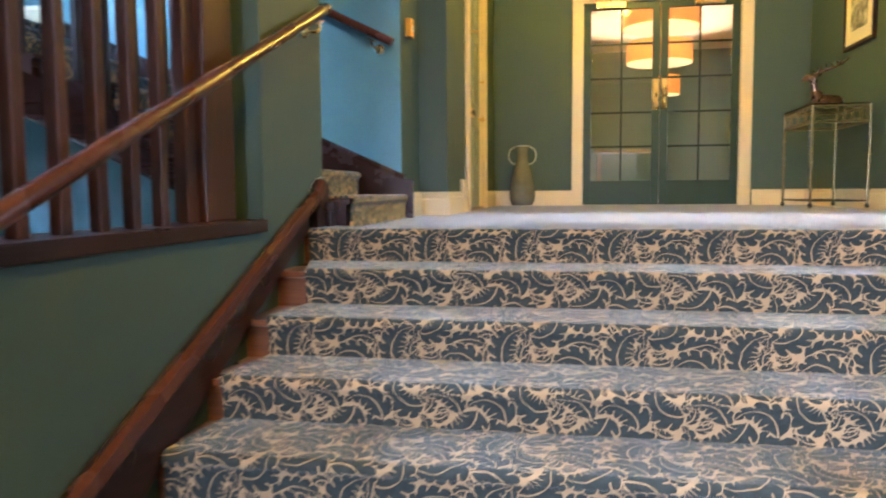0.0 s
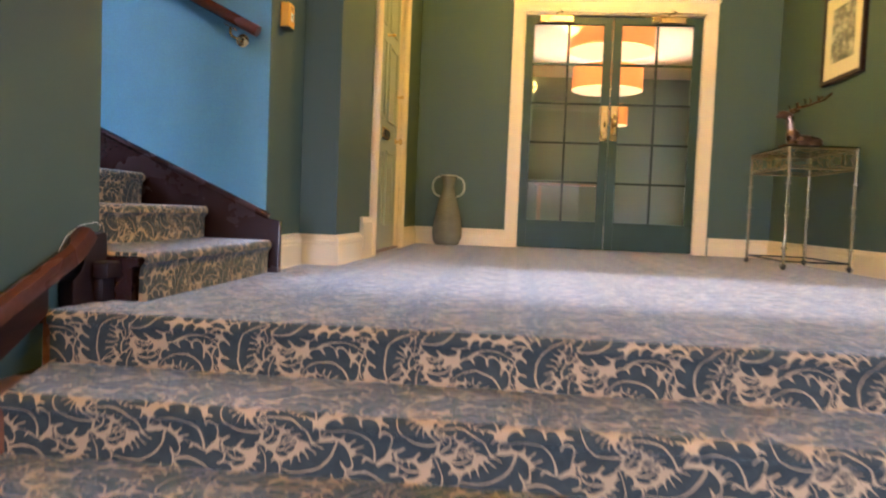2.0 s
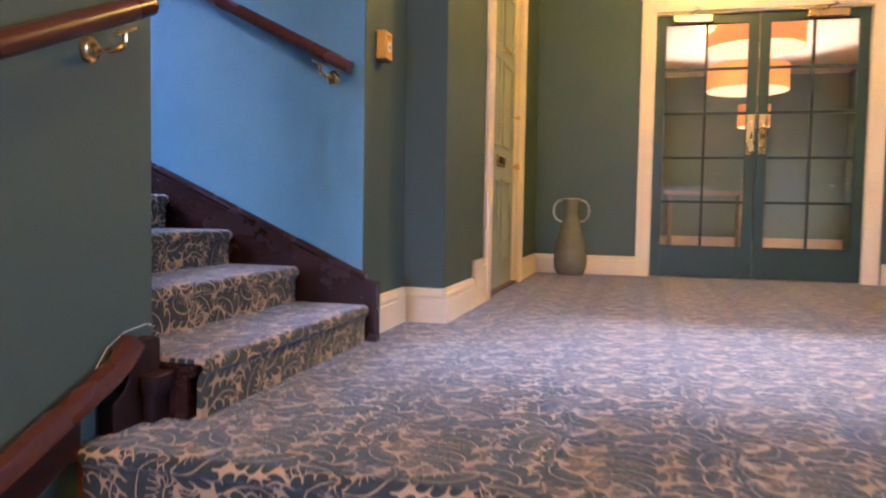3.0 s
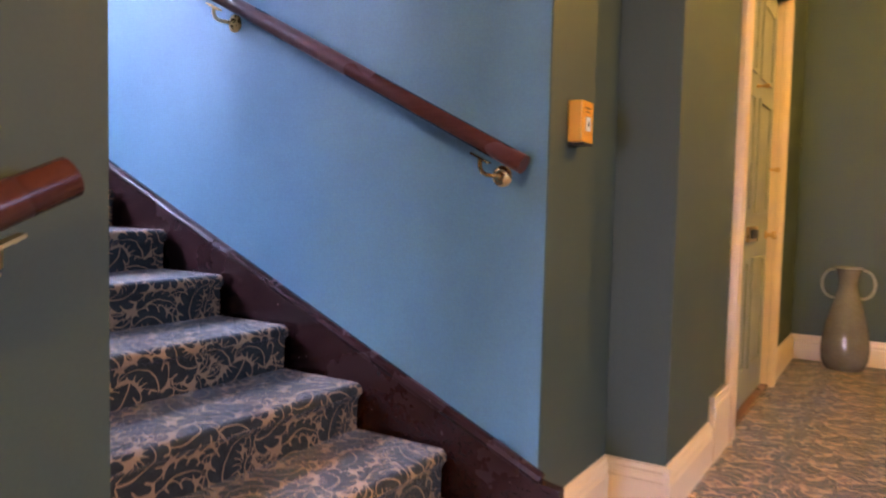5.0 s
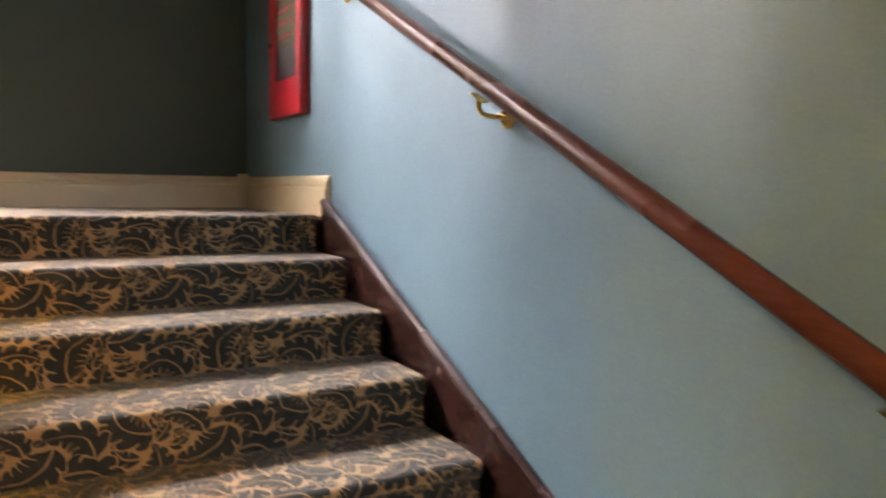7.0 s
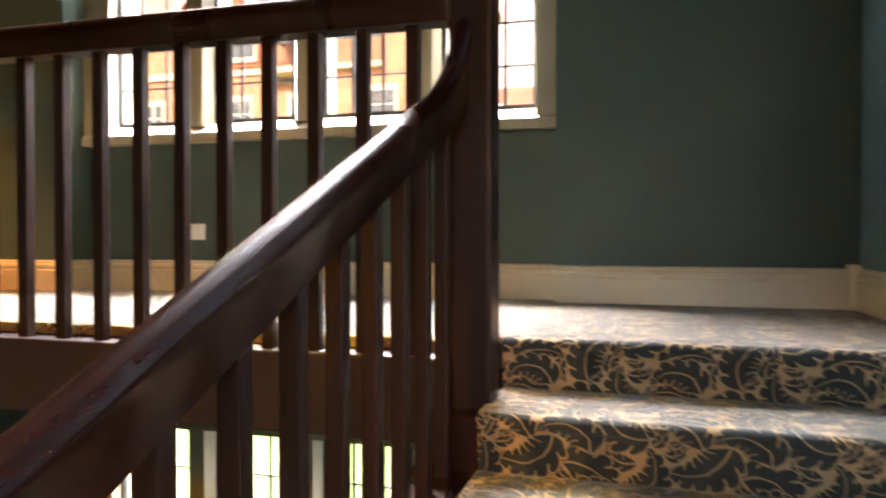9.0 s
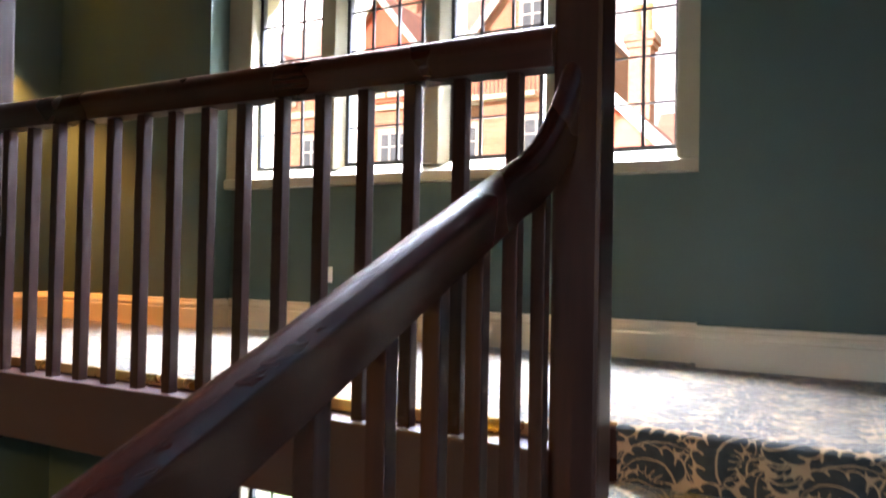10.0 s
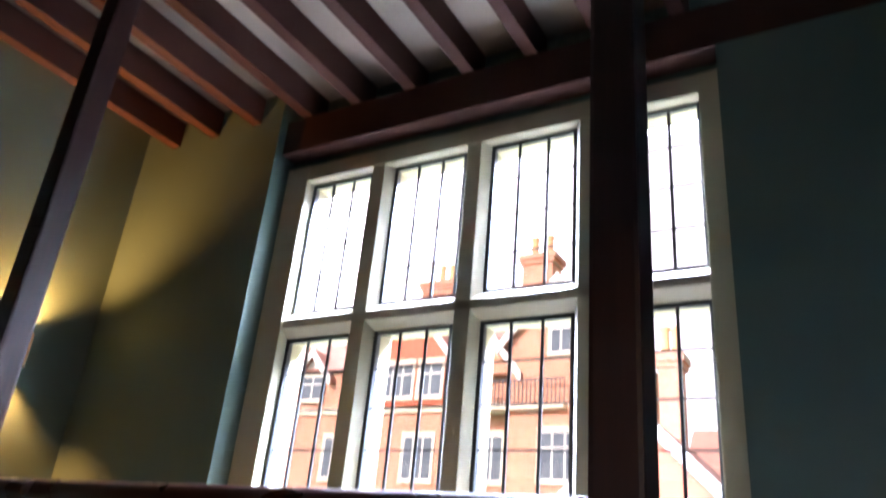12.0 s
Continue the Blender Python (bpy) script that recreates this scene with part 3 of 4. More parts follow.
part("scroll", boxes((WALLX + 0.045, WALLX + 0.075, 3.245, 3.315, 0.0, 0.085), (WALLX + 0.045, WALLX + 0.095, 3.235, 3.32, 0.085, 0.135), bevel=0.009), M_WOOD_Z, ls, "small carved bracket", True)


# baseboards
def skirting(name, spans, label="cream painted moulded baseboard"):
    """Runs (axis, fixed, out, a, b, z0): boards with a stepped and rounded top, each a length of its own."""
    axis, fixed, out, a, b, z0 = spans[0]
    whole = thing(name, (fixed, a, z0) if axis == "y" else (a, fixed, z0), label, "baseboard", "", "structure")
    for axis, fixed, out, a, b, z0 in spans:
        prof = [(0, 0), (0.024, 0), (0.024, 0.118), (0.019, 0.124), (0.019, 0.132), (0.023, 0.137), (0.020, 0.150), (0.013, 0.158), (0.011, 0.170), (0.0, 0.176)]
        pts = [(fixed + out * p, z0 + q) for p, q in prof]
        part("board", prism(pts, 1 if axis == "y" else 0, a, b), M_CREAM, whole)
    return whole


skirting("baseboard_hall", [("y", -0.98, 1, 4.62, 5.15, 0), ("x", 5.15, -1, -0.98, -0.749, 0), ("y", -0.77, 1, 5.123, 5.78, 0), ("y", -0.77, 1, 7.47, 8.40, 0),
                            ("x", 8.40, -1, -0.77, 0.13, 0), ("x", 8.40, -1, 2.09, 2.66, 0), ("y", 2.66, -1, 5.95, 8.40, 0), ("y", 2.66, -1, TOPY, 3.3, 0), ("x", 5.95, -1, 2.636, 4.38, 0)])
structure("baseboard_plinth", boxes((-0.77, -0.742, 5.782, 6.075, 0, 0.235), (-0.77, -0.748, 5.782, 6.075, 0.235, 0.275), bevel=0.004), M_CREAM, "taller cream plinth beside the door casing", "baseboard")
skirting("baseboard_landing", [("x", WALLY, -1, -4.778, -3.50, LAND), ("y", -4.80, 1, 3.32, WALLY, LAND), ("y", RX, 1, 0.58, 3.32, LAND), ("y", -4.74, 1, -0.80, 0.58, LAND), ("x", -0.80, 1, -4.74, -3.6, LAND), ("x", 0.58, 1, RX + 0.025, -4.718, LAND)])


structure("baseboard_block", boxes((-4.802, -4.752, WALLY - 0.055, WALLY - 0.004, LAND, LAND + 0.192), bevel=0.004), M_CREAM, "small cream corner block at the landing baseboards", "baseboard")
slab("carpet_edging", [(-3.352, -3.338, -0.8, 3.19, LAND - 0.012, LAND + 0.020)], M_BRASS, "thin brass edging along the landing carpet", "edging", 0.002)

# ---- windows ----
LIGHTS = [(0.76, 1.24), (1.40, 1.90), (2.06, 2.57), (2.72, 3.21)]


def stone_window(name, rows, label):
    """A mullioned window: a surround, mullions and transom, and an iron casement with leaded panes in each light."""
    w = thing(name, (WIN, 2.0, rows[0][0] - 0.1), label, "window", "", "structure")
    lo, hi = rows[0][0], rows[-1][1]
    ys = [0.56] + [c for ab in LIGHTS for c in ab] + [3.32]
    f, b = -4.90, -5.14

    def chamfered(y0, y1):
        return [(b, y0), (-4.96, y0), (f, y0 + 0.035), (f, y1 - 0.035), (-4.96, y1), (b, y1)]
    for i in range(0, len(ys), 2):
        y0, y1 = ys[i], ys[i + 1]
        nm = "mullion" if 0 < i < 8 else "jamb"
        if nm == "mullion":
            part(nm, prism(chamfered(y0, y1), 2, lo - 0.02, hi + 0.02, 0.006), M_STONE, w)
        else:
            part(nm, boxes((b, f + 0.01, y0, y1, lo - 0.10, hi + 0.115), bevel=0.01), M_STONE, w)
    part("sill", prism([(b, lo - 0.11), (f + 0.03, lo - 0.11), (f + 0.03, lo - 0.06), (-4.96, lo + 0.0), (b, lo + 0.0)], 1, 0.58, 3.315, 0.006), M_STONE, w)
    part("head", boxes((b, f + 0.005, 0.58, 3.315, hi, hi + 0.115), bevel=0.01), M_STONE, w)
    if len(rows) > 1:
        part("transom", prism([(b, rows[0][1]), (-4.96, rows[0][1]), (f, rows[0][1] + 0.05), (f, rows[1][0] - 0.05), (-4.96, rows[1][0]), (b, rows[1][0])], 1, 0.76, 3.21, 0.006), M_STONE, w)
    for y0, y1 in LIGHTS:
        for (z0, z1), n in zip(rows, (5, 4)):
            c = 0.022
            cas = part("casement", boxes((WIN - 0.02, WIN + 0.015, y0, y0 + c, z0, z1), (WIN - 0.02, WIN + 0.015, y1 - c, y1, z0, z1), (WIN - 0.02, WIN + 0.015, y0 + c, y1 - c, z0, z0 + c), (WIN - 0.02, WIN + 0.015, y0 + c, y1 - c, z1 - c, z1)), M_LEAD, w, "dark iron casement")
            bars = [(WIN - 0.006, WIN + 0.006, y0 + (y1 - y0) * k / 3 - 0.008, y0 + (y1 - y0) * k / 3 + 0.008, z0 + c, z1 - c) for k in (1, 2)]
            bars += [(WIN - 0.005, WIN + 0.005, y0 + c, y1 - c, z0 + (z1 - z0) * k / n - 0.005, z0 + (z1 - z0) * k / n + 0.005) for k in range(1, n)]
            part("leading", boxes(*bars), M_LEAD, cas)
            g = part("pane", boxes((WIN - 0.0025, WIN + 0.0025, y0 + c, y1 - c, z0 + c, z1 - c)), M_PANE, cas)
            g.visible_shadow = False
    return w


stone_window("window_1", [(2.29, 3.37), (3.52, 4.42)], "cream stone mullioned window of eight leaded lights")
stone_window("window_2", [(-0.62, 0.58)], "cream stone mullioned window under the landing")

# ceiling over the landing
slab("ceiling_landing", [(-5.25, WALLX, -1.0, WALLY + 0.2, 5.06, 5.2)], M_BOARD, "boarded ceiling in a shaded tone between exposed joists", "ceiling")
yj = -0.45
while yj < 4.5:
    tagged(part("ceiling_joist", boxes((-4.93, WALLX - 0.2, yj - 0.04, yj + 0.04, 4.86, 5.06), bevel=0.006), M_BEAM), "dark stained ceiling joist", "ceiling joist", "ceiling joists", "structure")
    yj += 0.40
tagged(part("wall_plate", boxes((-4.94, -4.80, -0.8, WALLY, 4.60, 4.86), bevel=0.008), M_BEAM), "dark stained timber plate over the window", "beam", "", "structure")


# ---- french doors ----
fd = thing("french_doors", (1.1, 8.46, 0), "closed dark green glazed double doors with brass pull handles", "double door")
DY = 8.46
for s, x0, x1 in ((-1, 0.255, 1.097), (1, 1.103, 1.945)):
    st = 0.085
    leaf = part("door_leaf", boxes((x0, x0 + st, DY - 0.02, DY + 0.02, 0.01, 2.28), (x1 - st, x1, DY - 0.02, DY + 0.02, 0.01, 2.28), (x0 + st, x1 - st, DY - 0.02, DY + 0.02, 0.01, 0.285), (x0 + st, x1 - st, DY - 0.02, DY + 0.02, 2.20, 2.28), bevel=0.004), M_DOORGREEN, fd)
    gx0, gx1, gz0, gz1 = x0 + st, x1 - st, 0.285, 2.20
    bars = [((gx0 + gx1) / 2 - 0.011, (gx0 + gx1) / 2 + 0.011, DY - 0.016, DY + 0.016, gz0, gz1)]
    bars += [(gx0, gx1, DY - 0.015, DY + 0.015, gz0 + (gz1 - gz0) * k / 5 - 0.011, gz0 + (gz1 - gz0) * k / 5 + 0.011) for k in range(1, 5)]
    part("glazing_bars", boxes(*bars), M_DOORGREEN, leaf)
    for c in range(2):
        for r in range(5):
            a0, a1 = gx0 + (gx1 - gx0) * c / 2, gx0 + (gx1 - gx0) * (c + 1) / 2
            b0, b1 = gz0 + (gz1 - gz0) * r / 5, gz0 + (gz1 - gz0) * (r + 1) / 5
            g = part("pane", boxes((a0 + 0.011, a1 - 0.011, DY - 0.002, DY + 0.002, b0 + 0.011, b1 - 0.011)), M_PANE, leaf)
            g.visible_shadow = False
    hx = x1 - 0.045 if s < 0 else x0 + 0.045
    plate = part("push_plate", boxes((hx - 0.032, hx + 0.032, DY - 0.026, DY - 0.02, 1.08, 1.42), bevel=0.002), M_BRASS, leaf, "brass push plate")
    part("pull_handle", tube([(hx, DY - 0.026, 1.14), (hx, DY - 0.06, 1.15), (hx, DY - 0.075, 1.19), (hx, DY - 0.075, 1.31), (hx, DY - 0.06, 1.35), (hx, DY - 0.026, 1.36)], 0.010, 10), M_BRASS, plate, "curved brass pull handle", True)
casing = thing("door_casing", (1.1, 8.40, 0), "cream painted moulded casing round the glazed doors", "door casing", "", "structure")
for a, b in ((0.13, 0.252), (1.948, 2.07)):
    part("upright", boxes((a, b, 8.372, 8.40, 0, 2.30), bevel=0.006), M_CREAM, casing)
    part("upright_moulding", boxes((a + 0.015, a + 0.045, 8.362, 8.372, 0.0, 2.30), (b - 0.03, b - 0.01, 8.364, 8.372, 0.0, 2.30), bevel=0.004), M_CREAM, casing)
part("head_board", boxes((0.13, 2.07, 8.370, 8.40, 2.30, 2.43), bevel=0.006), M_CREAM, casing)
part("head_moulding", boxes((0.12, 2.08, 8.358, 8.370, 2.40, 2.43), (0.16, 2.04, 8.362, 8.370, 2.33, 2.35), bevel=0.004), M_CREAM, casing)
part("lining", boxes((0.25, 0.254, 8.40, 8.60, 0, 2.296), (1.946, 1.95, 8.40, 8.60, 0, 2.296), (0.25, 1.95, 8.40, 8.60, 2.284, 2.30)), M_CREAM, casing)

# room beyond the doors
slab("floor_lounge", [(-1.2, 3.4, 8.60, 15.0, -0.2, 0.0)], M_CARPET, "carpeted floor of the room beyond the doors", "floor")
slab("wall_lounge", [(-1.4, -1.2, 8.6, 15.0, 0, 2.9), (3.4, 3.6, 8.6, 15.0, 0, 2.9), (-1.4, 3.6, 15.0, 15.2, 0, 2.9)], M_LOUNGE, "grey-green painted walls of the room beyond the doors", "wall")
slab("ceiling_lounge", [(-1.4, 3.6, 8.6, 15.2, 2.9, 3.0)], M_CEIL, "white ceiling of the room beyond the doors", "ceiling")
skirting("baseboard_lounge", [("x", 15.0, -1, -1.2, 3.4, 0), ("y", -1.2, 1, 8.6, 15.0, 0)], "cream baseboard of the room beyond the doors")

# ---- hall things ----
M_YELLOW = painted("yellow_plastic", (0.78, 0.37, 0.008), 0.4, 0.05, 8, 120, 0.03)
M_PAPER = painted("white_paper", (0.78, 0.77, 0.72), 0.7, 0.06, 12, 120, 0.03)
M_BLACK = painted("black_plastic", (0.02, 0.02, 0.022), 0.45, 0.1, 10, 120, 0.05)
M_RED = painted("red_enamel", (0.50, 0.012, 0.020), 0.32, 0.08, 5, 120, 0.04)
M_BRONZE = painted("dark_copper_bronze", (0.095, 0.052, 0.030), 0.28, 0.3, 14, 90, 0.15, 0.9)
M_GILT = painted("aged_silver_gilt_metal", (0.20, 0.165, 0.095), 0.42, 0.25, 14, 90, 0.1, 0.9)
M_VASE = painted("grey_green_glazed_pottery", (0.16, 0.15, 0.105), 0.16, 0.25, 5, 60, 0.12)
M_SHADE = glow("warm_lamp_shade", (1.0, 0.38, 0.06), 0.28)
M_GLOW = glow("lit_lamp_glass", (1.0, 0.72, 0.28), 0.75)

cp = thing("call_point", (-0.98, 4.81, 1.28), "yellow square break-glass call point on the green wall", "call point")
part("box", boxes((-0.979, -0.935, 4.715, 4.805, 1.222, 1.342), bevel=0.006), M_YELLOW, cp)
part("front_panel", boxes((-0.935, -0.932, 4.742, 4.778, 1.255, 1.295)), M_PAPER, cp, "white press panel with a dark mark")
part("mark", boxes((-0.932, -0.931, 4.756, 4.764, 1.268, 1.282)), M_BLACK, cp, "small dark mark")
part("caption", boxes((-0.935, -0.934, 4.738, 4.782, 1.318, 1.323)), M_STEP, cp, "faint printed bar")
part("caption", boxes((-0.935, -0.934, 4.744, 4.776, 1.308, 1.312)), M_STEP, cp, "faint printed bar")
part("panel_surround", boxes((-0.935, -0.9325, 4.732, 4.740, 1.245, 1.303), (-0.935, -0.9325, 4.780, 4.788, 1.245, 1.303), (-0.935, -0.9325, 4.740, 4.780, 1.297, 1.303), (-0.935, -0.9325, 4.740, 4.780, 1.245, 1.251), bevel=0.001), M_YELLOW, cp, "raised yellow surround")
part("lower_lip", boxes((-0.977, -0.930, 4.722, 4.798, 1.214, 1.221), bevel=0.002), M_BLACK, cp, "dark lower edge")

# panelled side door
sd = thing("panelled_door", (-0.82, 6.2, 0), "closed pale green four-panelled door with brass furniture", "door")
DX = -0.805
leaf = part("door_leaf", boxes((DX - 0.04, DX, 6.202, 7.328, 0.008, 2.225), bevel=0.003), M_DOORGREY, sd)
for y0, y1 in ((6.32, 6.705), (6.825, 7.21)):
    for z0, z1 in ((0.20, 0.79), (1.02, 1.62), (1.72, 2.12)):
        part("panel_moulding", boxes((DX, DX + 0.012, y0, y0 + 0.03, z0, z1), (DX, DX + 0.012, y1 - 0.03, y1, z0, z1), (DX, DX + 0.012, y0 + 0.03, y1 - 0.03, z0, z0 + 0.022), (DX, DX + 0.012, y0 + 0.03, y1 - 0.03, z1 - 0.022, z1), bevel=0.003), M_DOORGREY, leaf)
part("letter_plate", boxes((DX + 0.001, DX + 0.016, 6.63, 6.90, 0.875, 0.955), bevel=0.006), M_BRASS, leaf, "worn brass letter plate")
part("flap", boxes((DX + 0.016, DX + 0.026, 6.67, 6.86, 0.893, 0.938), bevel=0.005), M_BLACK, leaf, "dark hinged flap")
for z, y, r in ((0.90, 7.25, 0.026), (1.27, 7.25, 0.016), (1.67, 6.765, 0.012)):
    kb = lathe([(r, 0), (r, 0.006), (r * 0.45, 0.012), (r * 0.45, 0.03), (r * 0.9, 0.038), (r, 0.05), (r * 0.7, 0.062)], 16)
    bmesh.ops.transform(kb, matrix=Matrix.Translation((DX, y, z)) @ Vector((1, 0, 0)).to_track_quat("Z", "Y").to_matrix().to_4x4(), verts=kb.verts[:])
    part("knob", kb, M_BRASS, leaf, "round brass knob", True)
dc = thing("door_casing", (-0.77, 6.2, 0), "cream painted casing round the pale green door", "door casing", "", "structure")
for y0, y1 in ((6.078, 6.198), (7.332, 7.468)):
    part("upright", boxes((-0.77, -0.742, y0, y1, 0, 2.23), bevel=0.006), M_CREAM, dc)
    part("upright_moulding", boxes((-0.742, -0.732, y0 + 0.012, y0 + 0.045, 0, 2.23), (-0.742, -0.734, y1 - 0.03, y1 - 0.01, 0, 2.23), bevel=0.004), M_CREAM, dc)
part("lining", boxes((-0.85, -0.77, 6.198, 6.202, 0, 2.23), (-0.85, -0.77, 7.328, 7.332, 0, 2.23)), M_CREAM, dc)
part("head_board", boxes((-0.77, -0.738, 6.078, 7.468, 2.232, 2.35), bevel=0.006), M_CREAM, dc)
part("threshold", boxes((-0.86, -0.76, 6.203, 7.327, 0.012, 0.022)), M_STEP, dc, "worn wooden threshold")

# floor vase with two looped handles
vase = thing("floor_vase", (-0.42, 8.17, 0.012), "tall grey-green glazed jug vase with two looped handles", "vase")
prof = [(0.105, 0.0), (0.118, 0.01), (0.140, 0.06), (0.146, 0.12), (0.142, 0.18), (0.128, 0.27), (0.108, 0.36), (0.088, 0.43), (0.070, 0.49), (0.058, 0.53), (0.054, 0.56), (0.060, 0.61), (0.072, 0.655), (0.076, 0.668), (0.070, 0.672), (0.055, 0.62), (0.03, 0.58)]
part("body", lathe(prof, 32, (-0.42, 8.17, 0.012)), M_VASE, vase, "", True)
part("rim", tube([(-0.42 + 0.074 * math.cos(a * math.pi / 12), 8.17 + 0.074 * math.sin(a * math.pi / 12), 0.678) for a in range(25)], 0.006, 8), M_HANDLE, vase, "pale worn rim", True)
for s in (-1, 1):
    loop = [(-0.42 + s * (0.068 + 0.085 * math.sin(radians(a)) ** 0.8), 8.17, 0.572 + 0.095 * math.cos(radians(a))) for a in range(5, 176, 10)]
    part("handle", tube(loop, 0.009, 8, up=(0, 1, 0)), M_HANDLE, vase, "pale looped handle", True)

# metal console table
TX0, TX1, TY0, TY1, TZ = 2.13, 2.58, 6.50, 7.32, 0.885
ct = thing("console_table", (2.36, 6.9, 0.012), "aged metal console table with fretwork apron", "console table")
for x in (TX0, TX1):
    for y in (TY0, TY1):
        leg = part("leg", tube([(x, y, 0.012), (x, y, TZ)], 0.011, 10), M_GILT, ct, "", True)
        for z in (0.16, 0.40, 0.46, 0.62):
            part("collar", lathe([(0.012, 0), (0.021, 0.004), (0.021, 0.012), (0.012, 0.016)], 12, (x, y, z)), M_GILT, leg, "", True)
        part("foot", lathe([(0.008, 0.0), (0.018, 0.012), (0.022, 0.03), (0.012, 0.042)], 12, (x, y, 0.013)), M_BLACK, leg, "dark turned foot", True)
for a, b in (((TX0, TY0), (TX1, TY0)), ((TX0, TY1), (TX1, TY1)), ((TX0, TY0), (TX0, TY1)), ((TX1, TY0), (TX1, TY1))):
    part("stretcher", tube([(a[0], a[1], 0.075), (b[0], b[1], 0.075)], 0.006, 8), M_BLACK, ct, "", True)
    for z in (TZ - 0.15, TZ - 0.008):
        part("rail", tube([(a[0], a[1], z), (b[0], b[1], z)], 0.008, 8), M_GILT, ct, "", True)
    # fretwork: ogee loops between the two rails
    A, B = Vector((a[0], a[1], TZ - 0.079)), Vector((b[0], b[1], TZ - 0.079))
    n = 2 if a[1] == b[1] else 4
    for i in range(n):
        c0 = A.lerp(B, (i + 0.5) / n)
        along = (B - A).normalized()
        w = (B - A).length / n * 0.46
        pts = []
        for g in range(25):
            t = 2 * math.pi * g / 24
            k = 1.0 - 0.22 * math.cos(4 * t)
            pts.append(c0 + along * (w * k * math.cos(t) * 0.9) + Vector((0, 0, 0.062 * k * math.sin(t) * 0.95)))
        part("fretwork", tube(pts, 0.005, 6, up=(along.y, along.x, 0.01)), M_GILT, ct, "", True)
part("top", boxes((TX0 - 0.01, TX1 + 0.01, TY0 - 0.01, TY1 + 0.01, TZ, TZ + 0.008), bevel=0.002), clear_glass("table_glass"), ct, "clear glass top")

# reclining stag figure: one plain mesh
bm = bmesh.new()


def blob(bm, c, r, rot=0.0):
    m = Matrix.LocRotScale(c, Euler((0, rot, 0)), r)
    bmesh.ops.create_uvsphere(bm, u_segments=16, v_segments=10, radius=1.0, matrix=m)


sx, sy, sz = 2.31, 6.82, TZ + 0.008
blob(bm, (sx + 0.03, sy, sz + 0.055), (0.12, 0.065, 0.058))
blob(bm, (sx + 0.10, sy, sz + 0.05), (0.06, 0.07, 0.052))
blob(bm, (sx - 0.05, sy, sz + 0.085), (0.055, 0.05, 0.075), radians(-20))
tube([(sx - 0.055, sy, sz + 0.09), (sx - 0.075, sy, sz + 0.15), (sx - 0.085, sy, sz + 0.215), (sx - 0.09, sy, sz + 0.25)], 0.03, 10, bm)
blob(bm, (sx - 0.115, sy, sz + 0.255), (0.055, 0.028, 0.03), radians(15))
blob(bm, (sx - 0.16, sy, sz + 0.243), (0.025, 0.017, 0.017))
for s in (-1, 1):
    blob(bm, (sx - 0.06, sy + s * 0.045, sz + 0.275), (0.03, 0.02, 0.012), radians(-25))
    tube([(sx - 0.095, sy + s * 0.02, sz + 0.275), (sx - 0.05, sy + s * 0.05, sz + 0.305), (sx + 0.03, sy + s * 0.07, sz + 0.325), (sx + 0.12, sy + s * 0.08, sz + 0.36), (sx + 0.17, sy + s * 0.08, sz + 0.41)], 0.008, 8, bm)
    for d, h in ((0.0, 0.05), (0.09, 0.05), (-0.06, 0.035)):
        tube([(sx + d, sy + s * 0.066, sz + 0.312 + d * 0.3), (sx + d - 0.012, sy + s * 0.07, sz + 0.315 + d * 0.3 + h)], 0.006, 6, bm)
    tube([(sx - 0.05, sy + s * 0.045, sz + 0.03), (sx - 0.13, sy + s * 0.05, sz + 0.022), (sx - 0.06, sy + s * 0.06, sz + 0.014)], 0.016, 8, bm)
    blob(bm, (sx + 0.09, sy + s * 0.05, sz + 0.035), (0.055, 0.028, 0.035))
stag = tagged(part("stag_figure", bm, M_BRONZE, None, "", True), "bronze reclining stag figure with long antlers on the console", "figurine")

# framed picture on the right wall
pic = thing("framed_picture", (2.655, 7.0, 1.46), "dark wood framed grey print with a wide cream mount", "picture")
PY0, PY1, PZ0, PZ1 = 6.65, 7.36, 1.45, 2.16
for bx in ((2.628, 2.659, PY0, PY0 + 0.035, PZ0, PZ1), (2.628, 2.659, PY1 - 0.035, PY1, PZ0, PZ1), (2.628, 2.659, PY0 + 0.035, PY1 - 0.035, PZ0, PZ0 + 0.035), (2.628, 2.659, PY0 + 0.035, PY1 - 0.035, PZ1 - 0.035, PZ1)):
    part("frame_bar", boxes(bx, bevel=0.005), M_WOOD_Z, pic)
part("mount", boxes((2.640, 2.656, PY0 + 0.035, PY1 - 0.035, PZ0 + 0.035, PZ1 - 0.035)), painted("cream_mount", (0.66, 0.58, 0.40), 0.8, 0.04), pic, "wide cream mount")
m_print, n_, l_, p_ = material("grey_print")
v_ = n_.new("ShaderNodeTexCoord").outputs["Object"]
l_.new(ramp(n_, l_, noise_tex(n_, l_, v_, 9, 5, 0.7), [(0.35, (0.04, 0.045, 0.045)), (0.5, (0.20, 0.20, 0.18)), (0.62, (0.50, 0.47, 0.38))]), p_.inputs["Base Color"])
p_.inputs["Roughness"].default_value = 0.6
part("print", boxes((2.638, 2.640, PY0 + 0.16, PY1 - 0.16, PZ0 + 0.15, PZ1 - 0.14)), m_print, pic, "grey engraved print")

